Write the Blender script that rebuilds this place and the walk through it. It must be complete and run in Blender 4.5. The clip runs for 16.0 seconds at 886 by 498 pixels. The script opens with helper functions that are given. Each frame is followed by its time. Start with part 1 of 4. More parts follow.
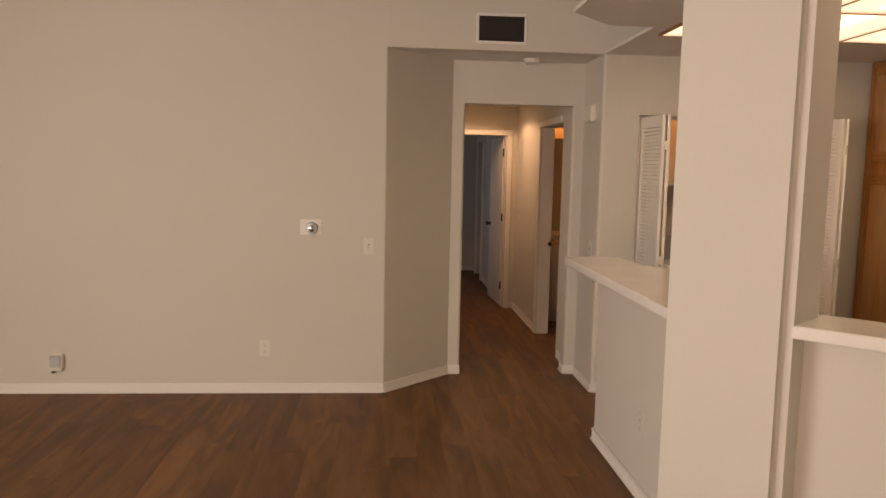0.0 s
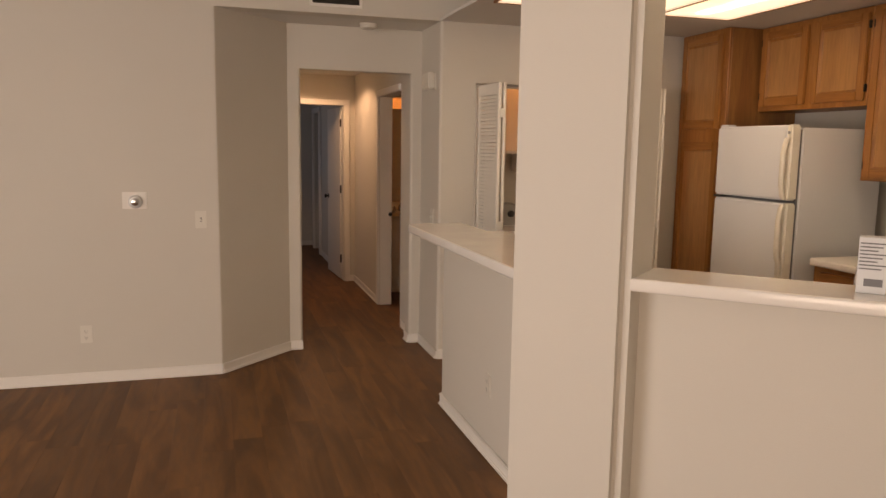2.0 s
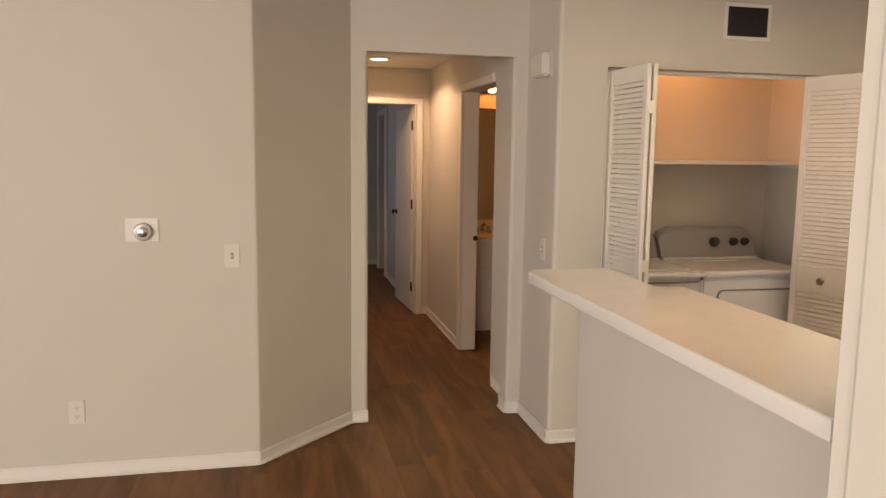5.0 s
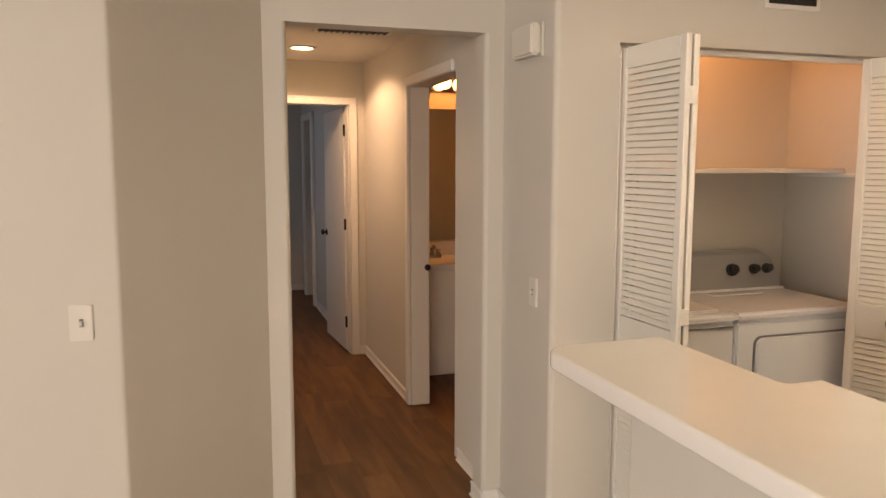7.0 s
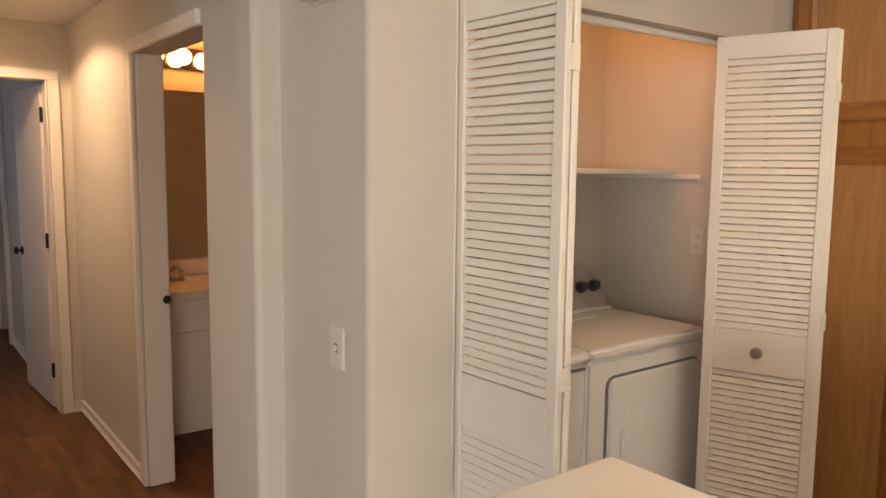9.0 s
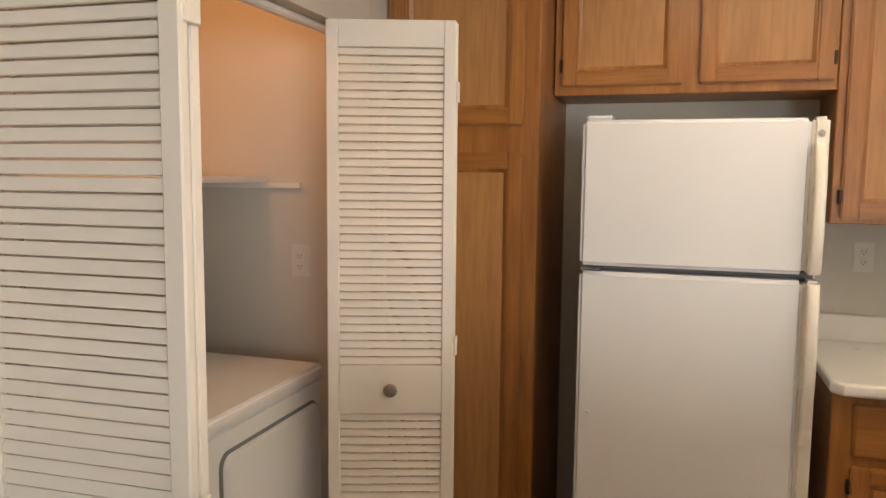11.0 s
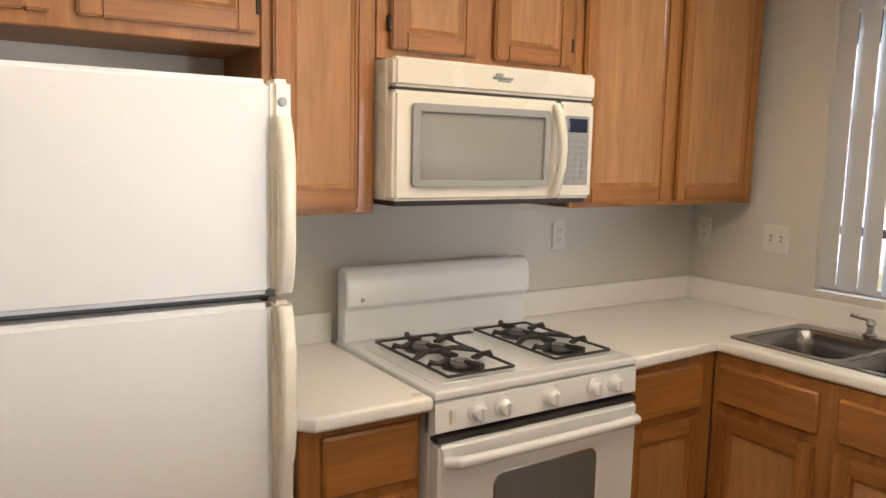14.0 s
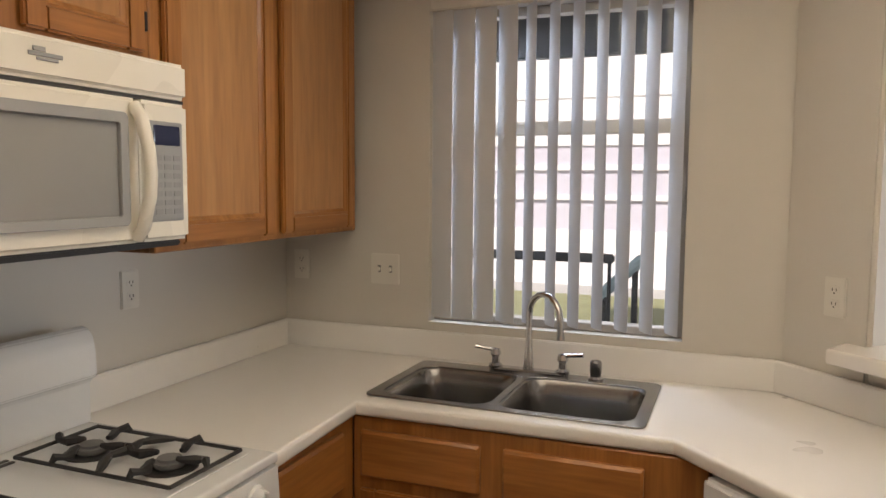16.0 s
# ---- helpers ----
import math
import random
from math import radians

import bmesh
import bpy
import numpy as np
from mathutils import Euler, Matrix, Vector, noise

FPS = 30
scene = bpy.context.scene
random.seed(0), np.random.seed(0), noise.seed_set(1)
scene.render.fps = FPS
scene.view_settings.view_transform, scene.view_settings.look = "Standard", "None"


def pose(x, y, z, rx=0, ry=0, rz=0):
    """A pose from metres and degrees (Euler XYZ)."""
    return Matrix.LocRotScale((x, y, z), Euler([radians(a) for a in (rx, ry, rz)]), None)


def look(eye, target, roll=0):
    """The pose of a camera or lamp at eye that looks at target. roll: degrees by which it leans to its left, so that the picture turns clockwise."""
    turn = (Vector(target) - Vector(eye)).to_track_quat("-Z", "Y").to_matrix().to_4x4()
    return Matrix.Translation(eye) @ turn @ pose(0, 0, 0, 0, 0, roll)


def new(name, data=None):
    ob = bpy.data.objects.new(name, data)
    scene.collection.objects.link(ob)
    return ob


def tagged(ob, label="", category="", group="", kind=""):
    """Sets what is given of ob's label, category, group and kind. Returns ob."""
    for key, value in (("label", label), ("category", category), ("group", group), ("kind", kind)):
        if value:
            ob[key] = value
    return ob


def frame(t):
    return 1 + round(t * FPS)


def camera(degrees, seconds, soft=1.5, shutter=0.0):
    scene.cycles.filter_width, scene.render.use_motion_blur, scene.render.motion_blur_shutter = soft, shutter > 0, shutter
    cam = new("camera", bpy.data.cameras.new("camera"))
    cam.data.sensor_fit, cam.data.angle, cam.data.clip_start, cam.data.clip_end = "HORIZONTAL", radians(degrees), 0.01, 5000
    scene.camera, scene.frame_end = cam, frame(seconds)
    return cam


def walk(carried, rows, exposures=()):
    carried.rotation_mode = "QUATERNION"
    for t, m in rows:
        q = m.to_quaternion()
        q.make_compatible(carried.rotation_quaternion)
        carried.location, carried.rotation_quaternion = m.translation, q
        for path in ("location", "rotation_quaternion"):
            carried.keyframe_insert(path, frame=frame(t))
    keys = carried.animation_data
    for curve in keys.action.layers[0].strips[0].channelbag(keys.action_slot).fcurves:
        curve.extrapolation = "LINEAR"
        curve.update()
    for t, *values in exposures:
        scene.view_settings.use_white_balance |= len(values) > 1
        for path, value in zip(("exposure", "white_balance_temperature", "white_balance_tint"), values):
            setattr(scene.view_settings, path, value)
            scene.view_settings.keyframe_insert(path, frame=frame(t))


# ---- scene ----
cam = camera(61.5, 16.0)
PATH = [
    (0, (0.577, 0.59, 1.58), (0.728, 2.573, 1.369), 1.2),
    (0.5, (0.556, 0.56, 1.554), (0.927, 2.513, 1.333), 0.9),
    (1, (0.558, 0.556, 1.537), (1.08, 2.473, 1.314), 0.9),
    (1.5, (0.55, 0.587, 1.529), (1.173, 2.473, 1.292), 0.9),
    (2, (0.56, 0.673, 1.532), (1.136, 2.569, 1.263), 0.9),
    (2.5, (0.615, 0.913, 1.557), (1.074, 2.839, 1.276), 0.4),
    (3, (0.639, 1.112, 1.549), (1.029, 3.055, 1.277), 0.8),
    (3.5, (0.614, 1.426, 1.558), (1.008, 3.37, 1.306), 0.4),
    (4, (0.615, 1.636, 1.547), (1.021, 3.578, 1.29), 0.5),
    (6.5, (0.812, 2.987, 1.54), (1.319, 4.906, 1.294), 0.8),
    (7, (0.824, 3.244, 1.543), (1.434, 5.135, 1.312), 0.1),
    (7.5, (0.905, 3.508, 1.538), (1.649, 5.349, 1.307), 0.1),
    (8, (0.999, 3.722, 1.544), (1.798, 5.541, 1.314), 0.9),
    (8.5, (1.075, 3.99, 1.532), (2.023, 5.735, 1.306), 1.6),
    (9, (1.1, 4.192, 1.519), (2.306, 5.772, 1.297), 0.6),
    (11.3, (1.545, 4.818, 1.54), (3.505, 5.234, 1.337), 0.4),
    (11.5, (1.588, 4.877, 1.551), (3.579, 5.158, 1.344), 0.3),
    (12, (1.7, 4.938, 1.554), (3.707, 4.917, 1.329), 1.0),
    (12.5, (1.85, 5.013, 1.56), (3.808, 4.671, 1.336), -0.5),
    (13, (1.969, 5.044, 1.552), (3.85, 4.414, 1.294), 0.1),
    (13.5, (2.16, 4.99, 1.556), (3.941, 4.112, 1.314), 0.9),
    (14, (2.313, 4.924, 1.559), (3.982, 3.852, 1.301), 1.3),
    (14.5, (2.503, 4.828, 1.565), (3.899, 3.415, 1.334), 0.8),
    (15, (2.626, 4.754, 1.556), (3.815, 3.16, 1.341), 0.7),
    (15.5, (2.82, 4.629, 1.57), (3.781, 2.884, 1.394), -0.0),
    (16, (2.947, 4.576, 1.552), (3.68, 2.723, 1.376), 0.4),
]
# the clip's camera opens up and turns less warm on the way: seconds, stops, kelvin, tint
EXPOSURES = [(0, -0.43, 8650, 26), (1.4, -0.4, 8600, 26), (2.0, -0.45, 8400, 25), (2.6, -0.27, 8100, 23), (3.5, -0.04, 7850, 21), (4, -0.03, 7750, 20), (8, 0.26, 7650, 18), (11.3, 0.16, 7000, 15), (12.5, 0.28, 6800, 14), (13.7, 0.48, 6600, 14), (15.2, 0.28, 6600, 15), (16, -0.03, 6600, 15)]
walk(cam, [(t, look(eye, target, roll)) for t, eye, target, roll in PATH], EXPOSURES)

# ---------------------------------------------------------------- world and light
world = bpy.data.worlds.new("sky")
world.use_nodes = True
scene.world = world
wn = world.node_tree
sky = wn.nodes.new("ShaderNodeTexSky")
sky.sky_type, sky.sun_disc = "NISHITA", False
sky.sun_elevation, sky.sun_rotation = radians(36), radians(-24)
wn.links.new(sky.outputs[0], wn.nodes["Background"].inputs[0])
wn.nodes["Background"].inputs[1].default_value = 0.08


def lamp(name, kind, m, energy, color, **more):
    data = bpy.data.lights.new(name, kind)
    data.energy, data.color = energy, color
    if kind == "AREA":
        data.shape = "RECTANGLE"
        data.size, data.size_y = more["size"]
    elif kind == "SUN":
        data.angle = more["angle"]
    else:
        data.shadow_soft_size = more["radius"]
    ob = new(name, data)
    ob.matrix_world = m
    return ob


lamp("sun", "SUN", look((-4, 9, 7.1), (0, 0, 0)), 5.0, (1.0, 0.95, 0.88), angle=radians(0.5))
# daylight of the living room's sliding door and of an added, unseen west window, in their openings
lamp("slider_daylight", "AREA", look((-2.0, -2.5, 1.1), (0.6, 4, 1.1)), 125, (1.0, 0.91, 0.80), size=(2.4, 2.0))
lamp("west_fill_daylight", "AREA", look((-3.38, 1.25, 1.45), (3, 2.6, 1.3)), 145, (0.84, 0.93, 1.0), size=(2.0, 1.5))
# added fill lamp hidden under the eave, in place of skylight onto the kitchen window
lamp("eave_fill", "AREA", look((3.55, 1.25, 2.64), (3.55, 3.2, 1.0)), 34, (0.74, 0.85, 1.0), size=(1.6, 0.5))
# added bluish fill lamp, unseen inside the bedroom, which has no window opening
lamp("bedroom_fill", "AREA", look((0.1, 10.6, 1.5), (3, 10.6, 1.2)), 5, (0.6, 0.75, 1.0), size=(1.4, 1.2))
lamp("hall_bulb", "SPOT", look((1.5, 8.41, 2.27), (1.5, 8.41, 0)), 36, (1.0, 0.68, 0.44), radius=0.07).data.spot_size = radians(150)
lamp("closet_bulb", "POINT", pose(3.1, 6.2, 2.25), 6.0, (1.0, 0.45, 0.17), radius=0.06)

# ---------------------------------------------------------------- materials


def nodes_of(name):
    m = bpy.data.materials.new(name)
    m.use_nodes = True
    nt = m.node_tree
    return m, nt, nt.nodes["Principled BSDF"]


def link(nt, a, b):
    nt.links.new(a, b)


def surface(name, color, rough=0.5, metal=0.0, vary=0.06, scale=3.0, grain=60.0, bump=0.1, spread=0.06, coat=0.0):
    """Paint, enamel, plastic or metal: colour drifting at two scales, fine relief, uneven gloss."""
    m, nt, b = nodes_of(name)
    n = nt.nodes
    tc = n.new("ShaderNodeTexCoord")
    big, small = n.new("ShaderNodeTexNoise"), n.new("ShaderNodeTexNoise")
    big.inputs["Scale"].default_value, small.inputs["Scale"].default_value = scale, grain
    small.inputs["Detail"].default_value = 4
    for q in (big, small):
        link(nt, tc.outputs["Object"], q.inputs["Vector"])
    ramp = n.new("ShaderNodeMapRange")
    ramp.inputs["To Min"].default_value, ramp.inputs["To Max"].default_value = 1 - vary, 1 + vary
    mixn = n.new("ShaderNodeMath")
    mixn.operation = "MULTIPLY_ADD"
    mixn.inputs[1].default_value, mixn.inputs[2].default_value = 0.25, 0.38
    link(nt, small.outputs[0], mixn.inputs[0])
    add = n.new("ShaderNodeMath")
    add.operation = "MULTIPLY"
    link(nt, big.outputs[0], add.inputs[0])
    link(nt, mixn.outputs[0], add.inputs[1])
    sc = n.new("ShaderNodeMath")
    sc.operation = "MULTIPLY"
    sc.inputs[1].default_value = 2.0
    link(nt, add.outputs[0], sc.inputs[0])
    link(nt, sc.outputs[0], ramp.inputs["Value"])
    mul = n.new("ShaderNodeVectorMath")
    mul.operation = "SCALE"
    mul.inputs[0].default_value = color
    link(nt, ramp.outputs[0], mul.inputs["Scale"])
    link(nt, mul.outputs[0], b.inputs["Base Color"])
    rr = n.new("ShaderNodeMapRange")
    rr.inputs["To Min"].default_value, rr.inputs["To Max"].default_value = max(0.03, rough - spread), min(1, rough + spread)
    link(nt, big.outputs[0], rr.inputs["Value"])
    link(nt, rr.outputs[0], b.inputs["Roughness"])
    b.inputs["Metallic"].default_value = metal
    b.inputs["Coat Weight"].default_value = coat
    if bump:
        bp = n.new("ShaderNodeBump")
        bp.inputs["Strength"].default_value, bp.inputs["Distance"].default_value = bump, 0.004
        link(nt, small.outputs[0], bp.inputs["Height"])
        link(nt, bp.outputs[0], b.inputs["Normal"])
    return m


def wood(name, dark, light, along, rough=0.38, freq=1.0, by_object=False, bump=0.12, coat=0.0, run=1.1):
    """Grain stretched along one axis ('x', 'y' or 'z'), with growth lines and pores."""
    m, nt, b = nodes_of(name)
    n = nt.nodes
    tc, mp = n.new("ShaderNodeTexCoord"), n.new("ShaderNodeMapping")
    s = {"x": (run, 16, 16), "y": (16, run, 16), "z": (16, 16, run)}[along]
    mp.inputs["Scale"].default_value = [v * freq for v in s]
    info = n.new("ShaderNodeObjectInfo")
    off = n.new("ShaderNodeVectorMath")
    off.operation = "MULTIPLY_ADD"
    off.inputs[1].default_value, off.inputs[2].default_value = (37, 53, 71), (0, 0, 0)
    link(nt, info.outputs["Random"], off.inputs[0])
    addv = n.new("ShaderNodeVectorMath")
    link(nt, tc.outputs["Object"], mp.inputs["Vector"])
    link(nt, mp.outputs[0], addv.inputs[0])
    link(nt, off.outputs[0], addv.inputs[1])
    n1, n2 = n.new("ShaderNodeTexNoise"), n.new("ShaderNodeTexNoise")
    n1.inputs["Scale"].default_value, n1.inputs["Detail"].default_value, n1.inputs["Distortion"].default_value = 1.0, 6, 1.1
    n2.inputs["Scale"].default_value, n2.inputs["Detail"].default_value = 7.0, 5
    for q in (n1, n2):
        link(nt, addv.outputs[0], q.inputs["Vector"])
    ramp = n.new("ShaderNodeValToRGB")
    e = ramp.color_ramp.elements
    e[0].position, e[0].color = 0.36, (*dark, 1)
    e[1].position, e[1].color = 0.64, (*light, 1)
    link(nt, n1.outputs[0], ramp.inputs[0])
    pores = n.new("ShaderNodeMapRange")
    pores.inputs["From Min"].default_value, pores.inputs["From Max"].default_value = 0.35, 0.6
    pores.inputs["To Min"].default_value, pores.inputs["To Max"].default_value = 0.88, 1.05
    link(nt, n2.outputs[0], pores.inputs["Value"])
    mul = n.new("ShaderNodeVectorMath")
    mul.operation = "SCALE"
    link(nt, ramp.outputs[0], mul.inputs[0])
    if by_object:
        tone = n.new("ShaderNodeMapRange")
        tone.inputs["To Min"].default_value, tone.inputs["To Max"].default_value = 0.84, 1.15
        link(nt, info.outputs["Random"], tone.inputs["Value"])
        pm = n.new("ShaderNodeMath")
        pm.operation = "MULTIPLY"
        link(nt, tone.outputs[0], pm.inputs[0])
        link(nt, pores.outputs[0], pm.inputs[1])
        link(nt, pm.outputs[0], mul.inputs["Scale"])
    else:
        link(nt, pores.outputs[0], mul.inputs["Scale"])
    link(nt, mul.outputs[0], b.inputs["Base Color"])
    rr = n.new("ShaderNodeMapRange")
    rr.inputs["To Min"].default_value, rr.inputs["To Max"].default_value = rough - 0.06, rough + 0.08
    link(nt, n2.outputs[0], rr.inputs["Value"])
    link(nt, rr.outputs[0], b.inputs["Roughness"])
    b.inputs["Coat Weight"].default_value = coat
    bp = n.new("ShaderNodeBump")
    bp.inputs["Strength"].default_value, bp.inputs["Distance"].default_value = bump, 0.002
    link(nt, n2.outputs[0], bp.inputs["Height"])
    link(nt, bp.outputs[0], b.inputs["Normal"])
    return m


def glow(name, color, strength):
    m, nt, b = nodes_of(name)
    b.inputs["Base Color"].default_value = (*color, 1)
    b.inputs["Emission Color"].default_value = (*color, 1)
    b.inputs["Emission Strength"].default_value = strength
    return m


def glass(name, tint=(1, 1, 1)):
    m, nt, b = nodes_of(name)
    b.inputs["Base Color"].default_value = (*tint, 1)
    b.inputs["Roughness"].default_value = 0.02
    b.inputs["Transmission Weight"].default_value = 1.0
    b.inputs["IOR"].default_value = 1.45
    return m


WALL = surface("eggshell wall paint", (0.62, 0.585, 0.52), 0.62, vary=0.035, scale=1.3, grain=210, bump=0.16)
TAN = surface("tan bathroom paint", (0.52, 0.41, 0.29), 0.6, vary=0.04, scale=1.5, grain=200, bump=0.15)
CEIL = surface("ceiling paint", (0.68, 0.655, 0.61), 0.8, vary=0.03, scale=1.0, grain=160, bump=0.25)
TRIM = surface("semi-gloss white trim", (0.80, 0.77, 0.72), 0.38, vary=0.03, scale=4, grain=90, bump=0.04)
LOUVER = surface("painted louver door", (0.80, 0.76, 0.68), 0.42, vary=0.04, scale=5, grain=80, bump=0.05)
BARTOP = surface("white solid surface", (0.80, 0.77, 0.72), 0.16, vary=0.03, scale=6, grain=40, bump=0.0, coat=0.2)
COUNTER = surface("white laminate counter", (0.82, 0.80, 0.76), 0.3, vary=0.02, scale=7, grain=30, bump=0.0)
FRIDGE = surface("textured white enamel", (0.76, 0.765, 0.765), 0.33, vary=0.02, scale=3, grain=420, bump=0.14)
WHITE = surface("white enamel", (0.76, 0.77, 0.77), 0.2, vary=0.02, scale=4, grain=120, bump=0.02, coat=0.3)
BISQUE = surface("off-white appliance plastic", (0.80, 0.755, 0.65), 0.27, vary=0.02, scale=4, grain=150, bump=0.02)
GREYPANEL = surface("grey appliance panel", (0.33, 0.33, 0.32), 0.35, vary=0.03, scale=6, grain=120, bump=0.02)
MWGLASS = surface("grey screened microwave window", (0.29, 0.285, 0.27), 0.30, vary=0.05, scale=5, grain=700, bump=0.03)
OVENGLASS = surface("dark oven window", (0.13, 0.125, 0.12), 0.12, vary=0.08, scale=5, grain=200, bump=0.0)
BLACK = surface("black cast iron", (0.025, 0.024, 0.023), 0.5, vary=0.2, scale=12, grain=260, bump=0.2)
GASKET = surface("grey door gasket", (0.16, 0.16, 0.16), 0.7, vary=0.1, scale=9, grain=100, bump=0.05)
STEEL = surface("brushed stainless steel", (0.31, 0.305, 0.30), 0.22, metal=1.0, vary=0.07, scale=8, grain=500, bump=0.03)
CHROME = surface("polished chrome", (0.62, 0.62, 0.63), 0.14, metal=1.0, vary=0.03, scale=8, grain=100, bump=0.0)
NICKEL = surface("brushed nickel", (0.36, 0.32, 0.27), 0.3, metal=1.0, vary=0.06, scale=20, grain=200, bump=0.03)
BRONZE = surface("dark hinge metal", (0.035, 0.028, 0.022), 0.45, metal=0.6, vary=0.15, scale=20, grain=200, bump=0.05)
PLATE = surface("white switch plate plastic", (0.70, 0.67, 0.60), 0.32, vary=0.02, scale=10, grain=200, bump=0.01)
SLOT = surface("dark socket slots", (0.05, 0.045, 0.04), 0.6, vary=0.1, scale=30, grain=100, bump=0.0)
DUCT = surface("dark duct grille", (0.045, 0.04, 0.035), 0.6, vary=0.15, scale=10, grain=120, bump=0.05)
BLIND = surface("pale vinyl blind", (0.60, 0.615, 0.64), 0.5, vary=0.04, scale=3, grain=120, bump=0.03)
ALU = surface("pale window frame", (0.42, 0.39, 0.35), 0.45, metal=0.2, vary=0.08, scale=10, grain=150, bump=0.02)
PAPER = surface("printed carton", (0.66, 0.67, 0.68), 0.5, vary=0.03, scale=12, grain=150, bump=0.02)
INK = surface("grey print", (0.17, 0.17, 0.18), 0.6, vary=0.05, scale=20, grain=150, bump=0.0)
SCREEN = surface("dark blue display", (0.02, 0.025, 0.06), 0.12, vary=0.1, scale=20, grain=100, bump=0.0)
OAK = wood("golden oak", (0.30, 0.115, 0.027), (0.41, 0.172, 0.044), "z", 0.34, coat=0.15)
OAKX = wood("golden oak, level grain", (0.30, 0.115, 0.027), (0.41, 0.172, 0.044), "x", 0.34, coat=0.15)
OAKDARK = wood("oak carcass", (0.22, 0.090, 0.026), (0.31, 0.138, 0.042), "z", 0.4)
PLANK = wood("vinyl oak plank", (0.122, 0.050, 0.0145), (0.212, 0.092, 0.028), "y", 0.56, freq=0.42, by_object=True, bump=0.04, run=2.6)
BASEFLOOR = wood("vinyl plank floor", (0.122, 0.050, 0.0145), (0.212, 0.092, 0.028), "y", 0.56, freq=0.42, bump=0.04, run=2.6)
OAKPANEL = wood("oak veneer panel", (0.405, 0.190, 0.066), (0.485, 0.245, 0.092), "z", 0.36, freq=0.55, run=1.6, bump=0.06, coat=0.1)
PORCELAIN = surface("cultured marble vanity top", (0.78, 0.74, 0.68), 0.2, vary=0.05, scale=8, grain=60, bump=0.0)
STUCCO = surface("pale stucco", (0.86, 0.84, 0.82), 0.85, vary=0.08, scale=2, grain=60, bump=0.3)
GRASSY = surface("dry lawn", (0.30, 0.30, 0.15), 0.95, vary=0.3, scale=6, grain=90, bump=0.6)
PAVING = surface("pale concrete", (0.50, 0.48, 0.45), 0.9, vary=0.1, scale=3, grain=70, bump=0.2)
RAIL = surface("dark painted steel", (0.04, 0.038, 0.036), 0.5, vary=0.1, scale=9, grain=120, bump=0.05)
LILAC = surface("lilac grey siding with shade in it", (0.60, 0.57, 0.63), 0.8, vary=0.06, scale=2, grain=60, bump=0.2)
TEAL = surface("pale teal painted rail", (0.42, 0.52, 0.53), 0.3, vary=0.05, scale=3, grain=90, bump=0.0, coat=0.5)
DIFFUSER = glow("fluorescent diffuser", (1.0, 0.92, 0.76), 1.2)
nt = DIFFUSER.node_tree
thin, clear = nt.nodes.new("ShaderNodeMixShader"), nt.nodes.new("ShaderNodeBsdfTransparent")
thin.inputs[0].default_value = 0.6
link(nt, clear.outputs[0], thin.inputs[1])
link(nt, nt.nodes["Principled BSDF"].outputs[0], thin.inputs[2])
link(nt, thin.outputs[0], nt.nodes["Material Output"].inputs["Surface"])
FLUOR = glow("fluorescent tube and reflector", (1.0, 0.94, 0.85), 8.6)
BULB = glow("warm bulb", (1.0, 0.44, 0.14), 20)
DOWNLIGHT = glow("downlight lens", (1.0, 0.78, 0.5), 14)
GLASS = glass("window glass")
MIRROR = surface("mirror silver", (0.85, 0.85, 0.84), 0.03, metal=1.0, vary=0.01, scale=2, grain=50, bump=0.0, spread=0.0)

# ---------------------------------------------------------------- modelling helpers


def bevelled(bm, r, segs=2):
    if r:
        bmesh.ops.bevel(bm, geom=bm.edges[:], offset=r, segments=segs, affect="EDGES", clamp_overlap=True)
    return bm


def box(x0, x1, y0, y1, z0, z1, r=0.0, segs=2, bm=None):
    b = bmesh.new()
    bmesh.ops.create_cube(b, size=1, matrix=Matrix.LocRotScale(((x0 + x1) / 2, (y0 + y1) / 2, (z0 + z1) / 2), None, (x1 - x0, y1 - y0, z1 - z0)))
    bevelled(b, r, segs)
    return joined(bm, b)


def joined(into, b):
    """Adds the bmesh b to the bmesh into, and returns the whole."""
    if into is None:
        return b
    me = bpy.data.meshes.new("join")
    b.to_mesh(me)
    b.free()
    into.from_mesh(me)
    bpy.data.meshes.remove(me)
    return into


def moved(bm, m):
    bmesh.ops.transform(bm, matrix=m, verts=bm.verts[:])
    return bm


def prism(points, z0, z1, r=0.0, segs=2):
    """An upright prism over an outline."""
    b = bmesh.new()
    vs = [b.verts.new((x, y, z0)) for x, y in points]
    f = b.faces.new(vs)
    ex = bmesh.ops.extrude_face_region(b, geom=[f])
    bmesh.ops.translate(b, verts=[v for v in ex["geom"] if isinstance(v, bmesh.types.BMVert)], vec=(0, 0, z1 - z0))
    bmesh.ops.recalc_face_normals(b, faces=b.faces[:])
    return bevelled(b, r, segs)


def rounded(points, corners, r, n=4):
    """The outline with some of its corners (by number) turned into arcs."""
    out = []
    for i, p in enumerate(points):
        if i not in corners:
            out.append(p)
            continue
        p, a, c = Vector(p), Vector(points[i - 1]), Vector(points[(i + 1) % len(points)])
        u, v = (a - p).normalized(), (c - p).normalized()
        half = u.angle(v) / 2
        d = r / math.tan(half)
        mid = p + (u + v).normalized() * (r / math.sin(half))
        s, e = p + u * d - mid, p + v * d - mid
        for k in range(n + 1):
            w_ = (s * (1 - k / n) + e * (k / n)).normalized() * r
            out.append(tuple(mid + w_))
    return out


